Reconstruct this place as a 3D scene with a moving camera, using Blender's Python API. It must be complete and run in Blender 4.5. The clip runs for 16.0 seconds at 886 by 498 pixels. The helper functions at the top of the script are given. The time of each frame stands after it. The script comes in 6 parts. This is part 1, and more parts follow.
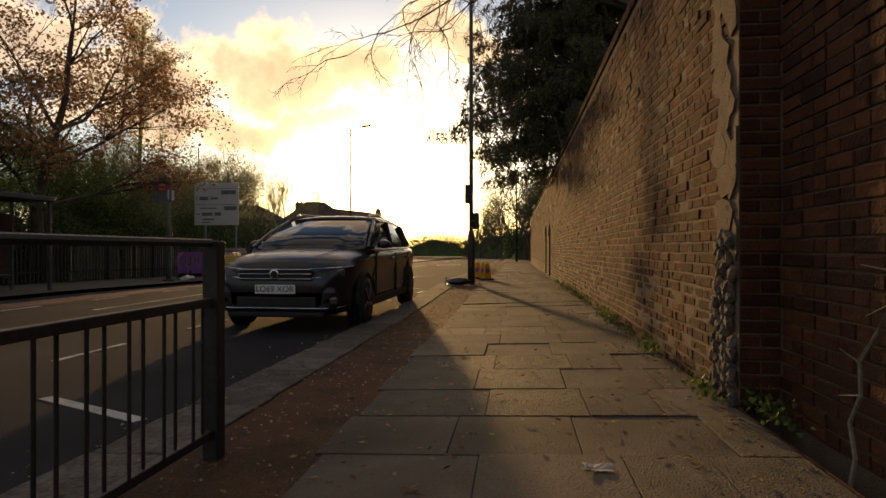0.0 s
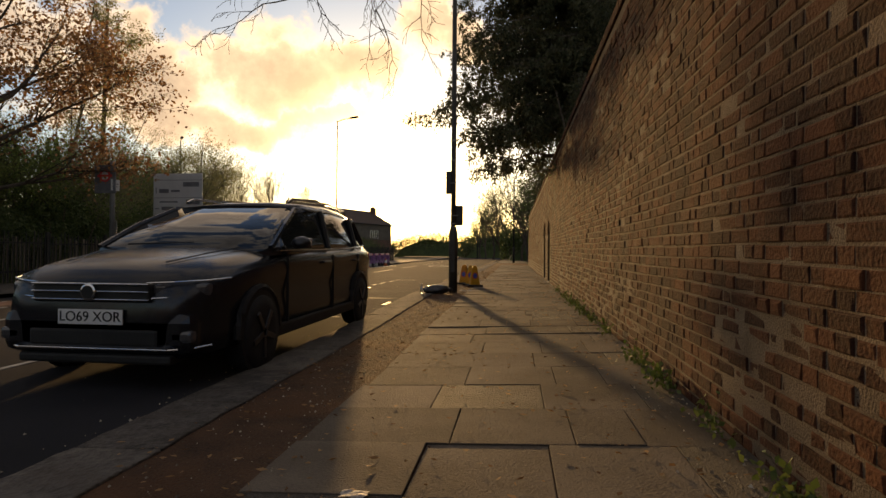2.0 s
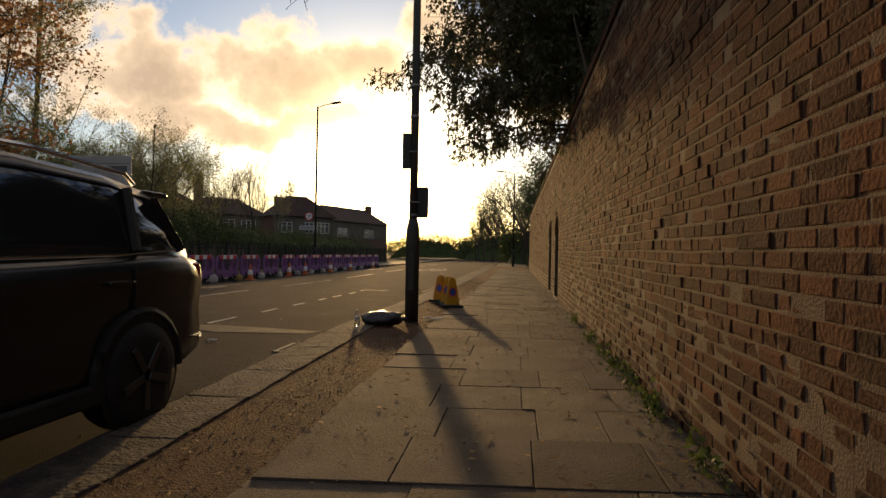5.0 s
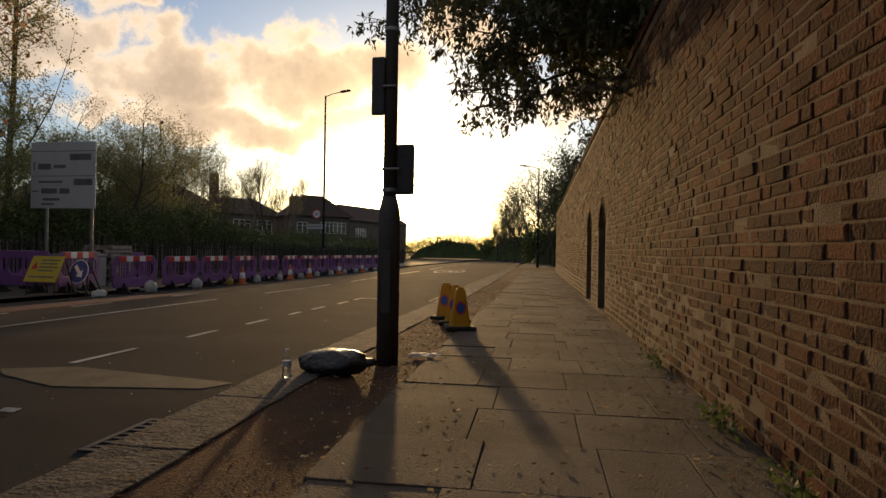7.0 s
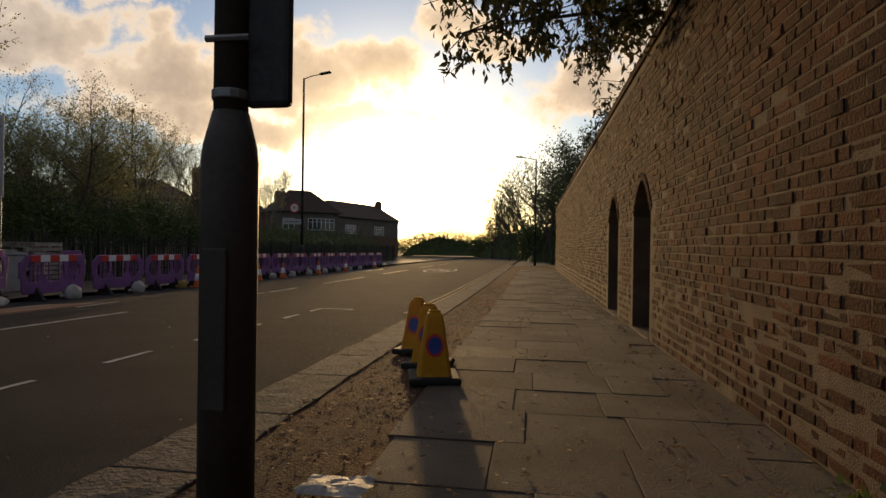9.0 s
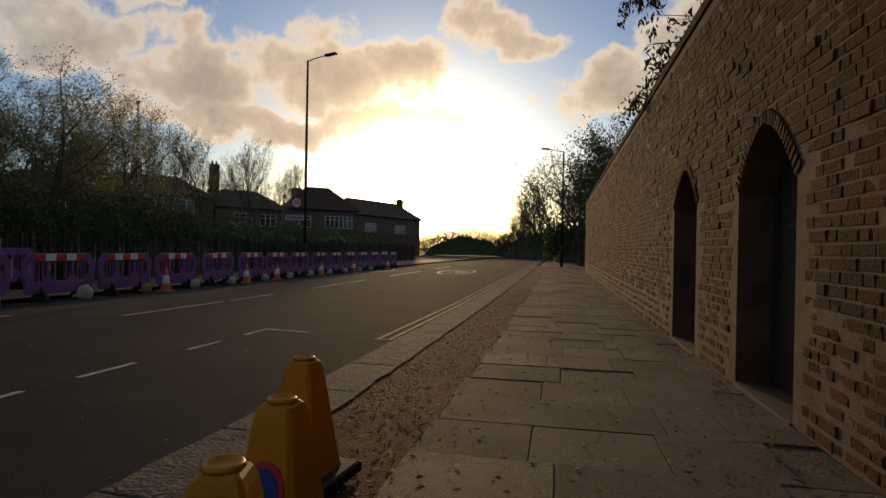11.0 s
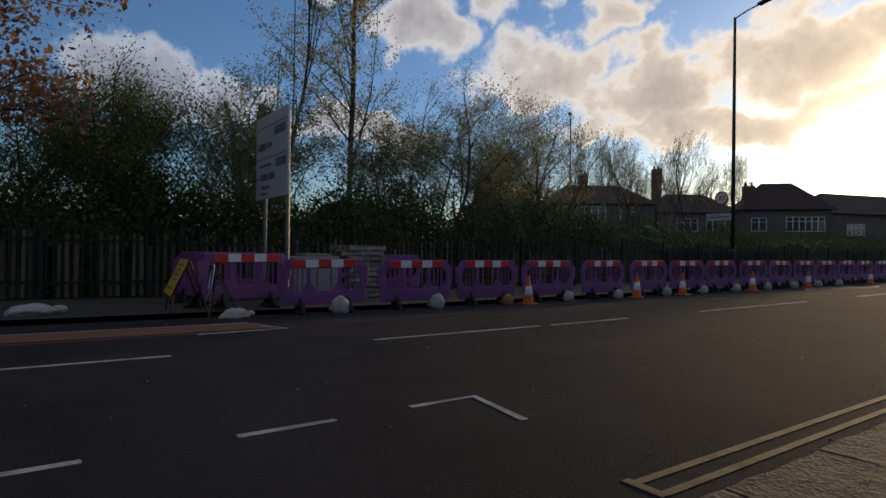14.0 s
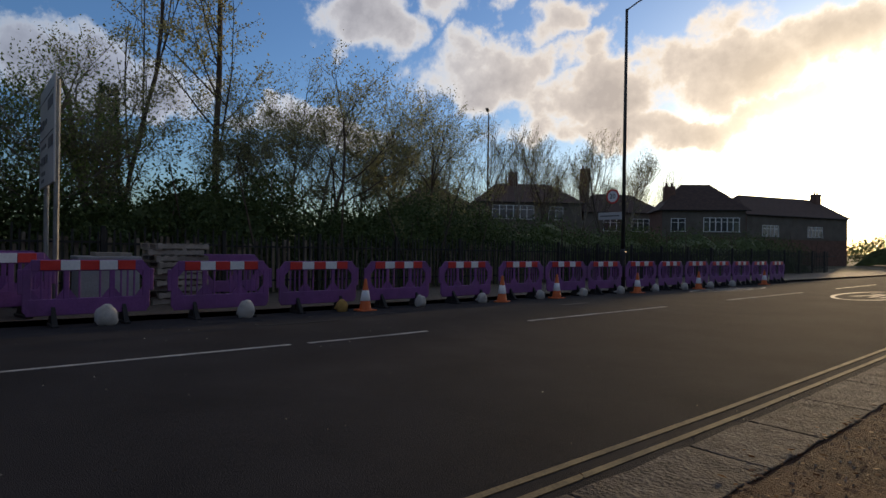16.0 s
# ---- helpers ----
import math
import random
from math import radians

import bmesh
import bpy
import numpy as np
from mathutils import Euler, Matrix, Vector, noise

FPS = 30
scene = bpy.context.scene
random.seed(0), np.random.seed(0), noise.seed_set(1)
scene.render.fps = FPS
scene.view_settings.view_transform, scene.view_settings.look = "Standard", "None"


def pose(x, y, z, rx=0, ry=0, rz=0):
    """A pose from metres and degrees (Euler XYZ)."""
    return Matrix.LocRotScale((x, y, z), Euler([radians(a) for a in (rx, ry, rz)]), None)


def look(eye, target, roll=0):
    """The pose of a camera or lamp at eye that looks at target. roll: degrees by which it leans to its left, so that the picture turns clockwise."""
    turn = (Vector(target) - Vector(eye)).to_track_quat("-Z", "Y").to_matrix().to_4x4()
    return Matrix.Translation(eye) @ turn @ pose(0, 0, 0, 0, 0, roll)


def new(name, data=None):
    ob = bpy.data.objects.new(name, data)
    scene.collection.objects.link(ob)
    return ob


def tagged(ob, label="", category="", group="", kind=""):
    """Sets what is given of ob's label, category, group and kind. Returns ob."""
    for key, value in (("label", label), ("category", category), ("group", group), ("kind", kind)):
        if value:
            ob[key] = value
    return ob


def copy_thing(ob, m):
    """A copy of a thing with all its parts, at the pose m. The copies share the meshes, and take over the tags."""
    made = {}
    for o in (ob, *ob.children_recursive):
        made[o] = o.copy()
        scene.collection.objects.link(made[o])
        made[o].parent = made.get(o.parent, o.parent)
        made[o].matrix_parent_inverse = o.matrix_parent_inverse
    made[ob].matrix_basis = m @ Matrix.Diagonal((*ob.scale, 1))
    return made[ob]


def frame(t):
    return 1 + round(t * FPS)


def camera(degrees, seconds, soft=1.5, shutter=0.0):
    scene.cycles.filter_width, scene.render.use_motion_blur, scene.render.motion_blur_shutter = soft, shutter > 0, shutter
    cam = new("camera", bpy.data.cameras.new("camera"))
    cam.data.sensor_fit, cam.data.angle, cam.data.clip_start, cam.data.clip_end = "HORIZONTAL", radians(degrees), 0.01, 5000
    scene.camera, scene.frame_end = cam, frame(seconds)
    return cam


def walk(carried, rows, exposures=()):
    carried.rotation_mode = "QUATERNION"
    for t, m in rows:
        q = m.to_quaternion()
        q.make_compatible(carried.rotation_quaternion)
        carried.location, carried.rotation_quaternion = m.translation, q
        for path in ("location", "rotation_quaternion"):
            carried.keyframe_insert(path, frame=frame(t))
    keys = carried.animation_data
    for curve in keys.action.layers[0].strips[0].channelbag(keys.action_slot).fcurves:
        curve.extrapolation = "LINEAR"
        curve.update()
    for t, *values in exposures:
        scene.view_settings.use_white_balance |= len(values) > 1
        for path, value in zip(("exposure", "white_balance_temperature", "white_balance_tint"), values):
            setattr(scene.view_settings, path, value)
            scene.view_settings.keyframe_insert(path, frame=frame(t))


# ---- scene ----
cam = camera(75.2, 16.0)
PATH = [
    (0, (-1.231, 1.958, 0.918), (-1.484, 3.942, 0.921), 0.0),
    (0.5, (-1.207, 2.665, 0.893), (-1.450, 4.65, 0.903), 0.0),
    (1, (-1.177, 3.393, 0.924), (-1.411, 5.38, 0.926), 0.2),
    (1.5, (-1.130, 4.08, 0.957), (-1.371, 6.066, 0.961), 0.1),
    (2, (-1.084, 4.868, 0.945), (-1.332, 6.853, 0.947), 0.4),
    (2.5, (-1.050, 5.574, 0.951), (-1.301, 7.558, 0.956), 0.5),
    (3, (-1.071, 6.296, 0.887), (-1.323, 8.28, 0.895), 1.0),
    (3.5, (-1.047, 6.998, 0.894), (-1.293, 8.982, 0.905), 0.9),
    (3.7, (-1.019, 7.262, 0.939), (-1.267, 9.247, 0.952), 1.1),
    (5.8, (-0.979, 11.006, 1.027), (-1.236, 12.99, 1.029), 1.0),
    (6, (-1.025, 11.317, 1.025), (-1.295, 13.299, 1.034), 0.8),
    (6.5, (-1.068, 12.056, 0.976), (-1.385, 14.031, 0.98), 0.8),
    (7, (-1.149, 12.794, 0.996), (-1.476, 14.767, 1.002), 0.9),
    (7.5, (-1.199, 13.506, 0.98), (-1.53, 15.478, 0.988), 0.6),
    (8, (-1.172, 14.274, 1.056), (-1.538, 16.24, 1.051), 0.5),
    (8.5, (-1.189, 15.022, 1.09), (-1.576, 16.984, 1.076), 0.3),
    (9, (-1.405, 15.884, 1.003), (-1.712, 17.86, 0.999), 0.8),
    (9.2, (-1.395, 16.191, 1.002), (-1.723, 18.164, 0.978), 0.6),
    (11.3, (-1.47, 19.799, 0.992), (-1.896, 21.753, 0.99), 1.3),
    (11.5, (-1.51, 20.204, 0.971), (-2.029, 22.135, 0.969), 1.2),
    (12, (-1.61, 20.949, 0.977), (-2.518, 22.731, 0.972), 1.8),
    (12.5, (-1.776, 21.626, 0.952), (-3.137, 23.092, 0.938), 1.8),
    (13, (-1.795, 22.371, 0.986), (-3.392, 23.576, 0.978), 1.2),
    (13.5, (-1.9, 23.168, 0.939), (-3.543, 24.309, 0.934), 1.0),
    (14, (-1.937, 23.956, 0.94), (-3.573, 25.107, 0.939), 0.6),
    (14.5, (-1.912, 24.774, 0.909), (-3.525, 25.957, 0.911), 0.4),
    (15, (-1.848, 25.564, 0.927), (-3.423, 26.797, 0.927), 0.3),
    (15.5, (-1.756, 26.326, 0.946), (-3.294, 27.604, 0.948), 0.4),
    (16, (-1.63, 27.191, 1.006), (-3.156, 28.484, 1.001), 0.9),
]
walk(cam, [(t, look(eye, target, roll)) for t, eye, target, roll in PATH],
     exposures=((0, 0.95, 12200, 15), (3.5, 0.82, 11000, 14), (9, 0.52, 9200, 12), (11.5, 0.17, 7900, 11), (12.5, 0.16, 7350, 10), (14, 0.52, 7150, 9), (16, 0.60, 6950, 9)))


# ---- world, sun, exposure ----
SUN_DIR = Vector((-0.232, 0.967, 0.106)).normalized()
world = bpy.data.worlds.new("evening_sky")
scene.world = world
world.use_nodes = True


def build_sky(tree):
    nd, ln = tree.nodes, tree.links
    nd.clear()
    out = nd.new("ShaderNodeOutputWorld")
    sky = nd.new("ShaderNodeTexSky")
    sky.sky_type = "NISHITA"
    sky.sun_disc = False
    sky.sun_elevation = math.asin(SUN_DIR.z)
    sky.sun_rotation = math.atan2(SUN_DIR.x, SUN_DIR.y)
    sky.dust_density, sky.ozone_density = 1.0, 2.5
    clear = nd.new("ShaderNodeBackground")
    blue = nd.new("ShaderNodeMix")
    blue.data_type, blue.blend_type = "RGBA", "MULTIPLY"
    blue.inputs[0].default_value = 1.0
    blue.inputs[7].default_value = (0.76, 0.99, 1.42, 1)
    ln.new(sky.outputs[0], blue.inputs[6])
    ln.new(blue.outputs[2], clear.inputs[0])
    clear.inputs[1].default_value = SKY_STRENGTH
    co = nd.new("ShaderNodeTexCoord")
    sep = nd.new("ShaderNodeSeparateXYZ")
    ln.new(co.outputs["Generated"], sep.inputs[0])

    def mth(op, a, b=None, c=None):
        n = nd.new("ShaderNodeMath")
        n.operation = op
        for i, v in enumerate((a, b, c)):
            if v is None:
                continue
            if isinstance(v, (int, float)):
                n.inputs[i].default_value = v
            else:
                ln.new(v, n.inputs[i])
        return n.outputs[0]

    # azimuth from north and height above the horizon, in degrees, ragged by two sizes of noise
    def ragged(scale, detail, amount):
        n = nd.new("ShaderNodeTexNoise")
        n.inputs["Scale"].default_value, n.inputs["Detail"].default_value, n.inputs["Roughness"].default_value = scale, detail, 0.58
        ln.new(co.outputs["Generated"], n.inputs["Vector"])
        off = nd.new("ShaderNodeVectorMath")
        off.operation = "SUBTRACT"
        off.inputs[1].default_value = (0.5, 0.5, 0.5)
        ln.new(n.outputs["Color"], off.inputs[0])
        sp = nd.new("ShaderNodeSeparateXYZ")
        ln.new(off.outputs[0], sp.inputs[0])
        return mth("MULTIPLY", sp.outputs[0], amount), mth("MULTIPLY", sp.outputs[1], amount)

    wa, we = ragged(7.0, 8, 16.0)
    true_az = mth("MULTIPLY", mth("ARCTAN2", sep.outputs[0], sep.outputs[1]), 57.2958)
    true_el = mth("MULTIPLY", mth("ARCSINE", sep.outputs[2]), 57.2958)
    az, el = mth("ADD", true_az, wa), mth("ADD", true_el, mth("MULTIPLY", we, 0.6))
    field = None
    for a, e, w, h in CLOUDS:
        da = mth("DIVIDE", mth("SUBTRACT", az, float(a)), float(w))
        de = mth("DIVIDE", mth("SUBTRACT", el, float(e)), float(h))
        one = mth("SUBTRACT", 1.0, mth("ADD", mth("MULTIPLY", da, da), mth("MULTIPLY", de, de)))
        if w < 4:
            one = mth("MULTIPLY", one, 0.5)
        field = one if field is None else mth("MAXIMUM", field, one)
    # broken cloud over the rest of the sky
    rest = nd.new("ShaderNodeTexNoise")
    rest.inputs["Scale"].default_value, rest.inputs["Detail"].default_value, rest.inputs["Roughness"].default_value = 4.2, 10.0, 0.52
    ln.new(co.outputs["Generated"], rest.inputs["Vector"])
    away = mth("MAXIMUM", mth("GREATER_THAN", true_el, 27.0), mth("GREATER_THAN", mth("ABSOLUTE", mth("ADD", true_az, 35.0)), 62.0))
    others = mth("MULTIPLY_ADD", rest.outputs[0], 9.0, -4.3)
    field = mth("MAXIMUM", field, mth("SUBTRACT", others, mth("MULTIPLY", mth("SUBTRACT", 1.0, away), 20.0)))
    fluff = nd.new("ShaderNodeTexNoise")
    fluff.inputs["Scale"].default_value, fluff.inputs["Detail"].default_value, fluff.inputs["Roughness"].default_value = 16.0, 8.0, 0.6
    ln.new(co.outputs["Generated"], fluff.inputs["Vector"])
    body = mth("ADD", field, mth("MULTIPLY_ADD", fluff.outputs[0], 2.2, -1.1))
    mask = nd.new("ShaderNodeMapRange")
    mask.interpolation_type = "SMOOTHSTEP"
    mask.inputs[1].default_value, mask.inputs[2].default_value = -0.30, 0.50
    ln.new(body, mask.inputs[0])
    depth = nd.new("ShaderNodeMapRange")
    depth.inputs[1].default_value, depth.inputs[2].default_value = -0.20, 1.15
    ln.new(body, depth.inputs[0])
    # thick cloud cores are grey, thin edges bright
    core = nd.new("ShaderNodeValToRGB")
    core.color_ramp.elements[0].position, core.color_ramp.elements[0].color = 0.0, (0.94, 0.94, 0.95, 1)
    core.color_ramp.elements[1].position, core.color_ramp.elements[1].color = 1.0, (0.46, 0.46, 0.51, 1)
    for at, c in ((0.30, (0.92, 0.92, 0.93, 1)), (0.55, (0.66, 0.66, 0.71, 1))):
        core.color_ramp.elements.new(at).color = c
    ln.new(depth.outputs[0], core.inputs[0])
    # nearness to the sun
    dot = nd.new("ShaderNodeVectorMath")
    dot.operation = "DOT_PRODUCT"
    dot.inputs[1].default_value = SUN_DIR
    ln.new(co.outputs["Generated"], dot.inputs[0])
    near = mth("MAXIMUM", dot.outputs["Value"], 0.0)
    warm = nd.new("ShaderNodeMix")
    warm.data_type = "RGBA"
    warm.blend_type = "MULTIPLY"
    warm.inputs[0].default_value = 1.0
    tint = nd.new("ShaderNodeValToRGB")
    tint.color_ramp.elements[0].position, tint.color_ramp.elements[0].color = 0.0, (0.42, 0.48, 0.58, 1)
    for at, c in ((0.45, (0.62, 0.70, 0.86, 1)), (0.80, (0.98, 0.97, 0.98, 1))):
        tint.color_ramp.elements.new(at).color = c
    tint.color_ramp.elements[-1].position, tint.color_ramp.elements[-1].color = 0.985, (1.35, 1.16, 0.94, 1)
    ln.new(near, tint.inputs[0])
    ln.new(core.outputs[0], warm.inputs[6])
    ln.new(tint.outputs[0], warm.inputs[7])
    cloud = nd.new("ShaderNodeBackground")
    ln.new(warm.outputs[2], cloud.inputs[0])
    cloud.inputs[1].default_value = CLOUD_STRENGTH
    mix = nd.new("ShaderNodeMixShader")
    ln.new(mask.outputs[0], mix.inputs[0])
    ln.new(clear.outputs[0], mix.inputs[1])
    ln.new(cloud.outputs[0], mix.inputs[2])
    # bright air round the low sun
    g1 = mth("MULTIPLY", mth("POWER", near, 260.0), 6.0)
    g2 = mth("MULTIPLY", mth("POWER", near, 62.0), 0.5)
    glow = nd.new("ShaderNodeBackground")
    glow.inputs[0].default_value = (1.0, 0.80, 0.48, 1)
    ln.new(mth("MULTIPLY", mth("ADD", g1, g2), GLOW_STRENGTH), glow.inputs[1])
    add = nd.new("ShaderNodeAddShader")
    ln.new(mix.outputs[0], add.inputs[0])
    ln.new(glow.outputs[0], add.inputs[1])
    ln.new(add.outputs[0], out.inputs[0])


# the evening's clouds: azimuth, height, half width and half height in degrees
CLOUDS = ((-45, 17.0, 9, 3.6), (-34, 14.4, 8, 3.2), (-22.5, 16.2, 7, 3.6), (-7, 20.4, 6, 2.8), (5, 15, 7, 3.4), (-31, 11.4, 13, 1.9), (-59, 21.4, 6.5, 3.6), (-15.5, 17.2, 5, 3.0),
          (-49, 23.4, 3.2, 2.0), (-39.5, 21.8, 3.0, 1.9), (-35, 18.0, 2.2, 1.6), (-84, 14.5, 6, 3.2), (-76, 13.4, 5, 2.6), (-62, 11.5, 7, 1.8), (-16, 12.4, 8, 1.3), (-68, 24.5, 4, 2.0), (-23, 20.0, 3.5, 1.6), (16, 19, 9, 4))
SKY_STRENGTH, CLOUD_STRENGTH, GLOW_STRENGTH = 0.10, 0.60, 1.0
build_sky(world.node_tree)
sun = new("sun", bpy.data.lights.new("sun", "SUN"))
sun.data.energy, sun.data.angle, sun.data.color = 1.3, radians(1.4), (1.0, 0.72, 0.42)
sun.matrix_world = look((0, 0, 0), -SUN_DIR)


# ---- materials ----
def surface(name, low, high, rough=0.8, scale=6.0, fine=60.0, bump=0.3, metal=0.0, dirt=None, dirt_amount=0.4, pieces=0.0,
            spec=0.3, bump_size=0.01, through_light=0.0, stretch=(1, 1, 1)):
    """A procedural surface: two colours mixed by coarse and fine noise, a stain colour, fine relief; pieces: how much each piece differs."""
    m = bpy.data.materials.new(name)
    m.use_nodes = True
    nd, ln = m.node_tree.nodes, m.node_tree.links
    p = nd["Principled BSDF"]
    co = nd.new("ShaderNodeTexCoord")
    mp = nd.new("ShaderNodeMapping")
    mp.inputs["Scale"].default_value = stretch
    geo = nd.new("ShaderNodeNewGeometry")
    ln.new(geo.outputs["Position"], mp.inputs[0])
    n1, n2 = nd.new("ShaderNodeTexNoise"), nd.new("ShaderNodeTexNoise")
    n1.inputs["Scale"].default_value, n1.inputs["Detail"].default_value = scale, 5
    n2.inputs["Scale"].default_value, n2.inputs["Detail"].default_value = fine, 4
    for n in (n1, n2):
        ln.new(mp.outputs[0], n.inputs["Vector"])
    add = nd.new("ShaderNodeMath")
    add.operation = "MULTIPLY_ADD"
    ln.new(n2.outputs[0], add.inputs[0])
    add.inputs[1].default_value = 0.7
    half = nd.new("ShaderNodeMath")
    half.operation = "MULTIPLY_ADD"
    ln.new(n1.outputs[0], half.inputs[0])
    half.inputs[1].default_value, half.inputs[2].default_value = 0.9, -0.3
    ln.new(half.outputs[0], add.inputs[2])
    value = add.outputs[0]
    if pieces:
        info = nd.new("ShaderNodeObjectInfo")
        both = nd.new("ShaderNodeMath")
        both.operation = "ADD"
        ln.new(info.outputs["Random"], both.inputs[0])
        ln.new(geo.outputs["Random Per Island"], both.inputs[1])
        fr = nd.new("ShaderNodeMath")
        fr.operation = "FRACT"
        ln.new(both.outputs[0], fr.inputs[0])
        sh = nd.new("ShaderNodeMath")
        sh.operation = "MULTIPLY_ADD"
        ln.new(fr.outputs[0], sh.inputs[0])
        sh.inputs[1].default_value = pieces
        off = nd.new("ShaderNodeMath")
        off.operation = "SUBTRACT"
        ln.new(value, off.inputs[0])
        off.inputs[1].default_value = pieces / 2
        ln.new(off.outputs[0], sh.inputs[2])
        value = sh.outputs[0]
    ramp = nd.new("ShaderNodeValToRGB")
    ramp.color_ramp.elements[0].position, ramp.color_ramp.elements[1].position = 0.22, 0.8
    ramp.color_ramp.elements[0].color, ramp.color_ramp.elements[1].color = (*low, 1), (*high, 1)
    ln.new(value, ramp.inputs[0])
    colour = ramp.outputs[0]
    if dirt:
        n3 = nd.new("ShaderNodeTexNoise")
        n3.inputs["Scale"].default_value, n3.inputs["Detail"].default_value = scale * 0.35, 8
        ln.new(mp.outputs[0], n3.inputs["Vector"])
        cut = nd.new("ShaderNodeMapRange")
        cut.inputs[1].default_value, cut.inputs[2].default_value, cut.inputs[4].default_value = 0.48, 0.7, dirt_amount
        ln.new(n3.outputs[0], cut.inputs[0])
        mx = nd.new("ShaderNodeMix")
        mx.data_type = "RGBA"
        ln.new(cut.outputs[0], mx.inputs[0])
        ln.new(colour, mx.inputs[6])
        mx.inputs[7].default_value = (*dirt, 1)
        colour = mx.outputs[2]
    ln.new(colour, p.inputs["Base Color"])
    p.inputs["Roughness"].default_value, p.inputs["Metallic"].default_value = rough, metal
    p.inputs["Specular IOR Level"].default_value = spec
    if bump:
        b = nd.new("ShaderNodeBump")
        b.inputs["Strength"].default_value, b.inputs["Distance"].default_value = bump, bump_size
        ln.new(n2.outputs[0], b.inputs["Height"])
        ln.new(b.outputs[0], p.inputs["Normal"])
    if through_light:
        tr = nd.new("ShaderNodeBsdfTranslucent")
        ln.new(colour, tr.inputs[0])
        ms = nd.new("ShaderNodeMixShader")
        ms.inputs[0].default_value = through_light
        out = nd["Material Output"]
        ln.new(p.outputs[0], ms.inputs[1])
        ln.new(tr.outputs[0], ms.inputs[2])
        ln.new(ms.outputs[0], out.inputs[0])
    return m


def glass(name, colour=(1, 1, 1), rough=0.0):
    m = bpy.data.materials.new(name)
    m.use_nodes = True
    p = m.node_tree.nodes["Principled BSDF"]
    p.inputs["Base Color"].default_value = (*colour, 1)
    p.inputs["Roughness"].default_value = rough
    p.inputs["Transmission Weight"].default_value = 1.0
    p.inputs["IOR"].default_value = 1.45
    return m


M_BRICK = surface("weathered_brick", (0.036, 0.0135, 0.0085), (0.125, 0.043, 0.021), 0.95, 3.0, 55, 0.8, dirt=(0.030, 0.021, 0.015), dirt_amount=0.6, pieces=0.5, spec=0.15)
M_MORTAR = surface("old_lime_mortar", (0.085, 0.058, 0.039), (0.205, 0.146, 0.100), 0.95, 5, 90, 0.8, dirt=(0.075, 0.054, 0.037), dirt_amount=0.7)
M_SLAB = surface("concrete_flag", (0.075, 0.058, 0.044), (0.165, 0.128, 0.098), 0.88, 2.2, 85, 0.8, dirt=(0.045, 0.032, 0.023), dirt_amount=0.8, pieces=0.45, spec=0.3)
M_PATCH = surface("pavement_tarmac", (0.030, 0.024, 0.019), (0.105, 0.084, 0.064), 0.8, 4, 110, 1.0, pieces=0.2, spec=0.5, bump_size=0.02)
M_ROAD = surface("road_tarmac", (0.018, 0.018, 0.021), (0.041, 0.040, 0.044), 0.95, 0.9, 140, 0.9, dirt=(0.026, 0.026, 0.029), dirt_amount=0.6, spec=0.08)
M_RED = surface("red_cycle_lane", (0.10, 0.042, 0.036), (0.17, 0.068, 0.055), 0.85, 1.4, 120, 0.6, dirt=(0.06, 0.035, 0.03), dirt_amount=0.5)
M_VERGE = surface("gravelly_dirt", (0.036, 0.018, 0.010), (0.145, 0.068, 0.034), 0.92, 3.0, 70, 1.0, dirt=(0.150, 0.058, 0.021), dirt_amount=0.9, bump_size=0.03)
M_KERB = surface("granite_kerb", (0.032, 0.026, 0.022), (0.15, 0.127, 0.105), 0.9, 9, 38, 1.0, dirt=(0.06, 0.045, 0.034), dirt_amount=0.7, pieces=0.3, spec=0.5, bump_size=0.025)
M_LINE = surface("worn_white_paint", (0.18, 0.175, 0.165), (0.58, 0.56, 0.53), 0.7, 4, 60, 0.3, dirt=(0.10, 0.10, 0.10), dirt_amount=0.6)
M_YELLOW = surface("worn_yellow_paint", (0.12, 0.090, 0.050), (0.34, 0.255, 0.125), 0.85, 4, 60, 0.3, dirt=(0.09, 0.08, 0.06), dirt_amount=0.7)
M_GROUND = surface("earth_and_grass", (0.030, 0.032, 0.016), (0.085, 0.075, 0.040), 0.95, 0.5, 9, 0.6)
M_BARK = surface("bark", (0.045, 0.034, 0.026), (0.15, 0.115, 0.085), 0.95, 5, 50, 1.0, stretch=(1, 1, 0.25), bump_size=0.03)
M_PALE_BARK = surface("pale_bark", (0.12, 0.10, 0.075), (0.30, 0.26, 0.20), 0.95, 5, 50, 0.8, stretch=(1, 1, 0.3))
M_LEAF_GREEN = surface("green_leaves", (0.095, 0.150, 0.038), (0.250, 0.300, 0.095), 0.6, 1.2, 9, 0, pieces=0.6, through_light=0.6)
M_LEAF_RUST = surface("rusty_autumn_leaves", (0.190, 0.085, 0.042), (0.440, 0.245, 0.115), 0.6, 0.5, 6, 0, pieces=0.7, through_light=0.45)
M_LEAF_PALE = surface("pale_spring_leaves", (0.170, 0.180, 0.075), (0.360, 0.340, 0.175), 0.6, 1.2, 9, 0, pieces=0.6, through_light=0.6)
M_LEAF_DARK = surface("dark_hedge_leaves", (0.042, 0.066, 0.020), (0.105, 0.145, 0.046), 0.6, 1.2, 9, 0, pieces=0.5, through_light=0.25)
M_NEEDLE = surface("dark_conifer_foliage", (0.045, 0.052, 0.024), (0.125, 0.118, 0.058), 0.7, 1.2, 9, 0, pieces=0.6, through_light=0.22)
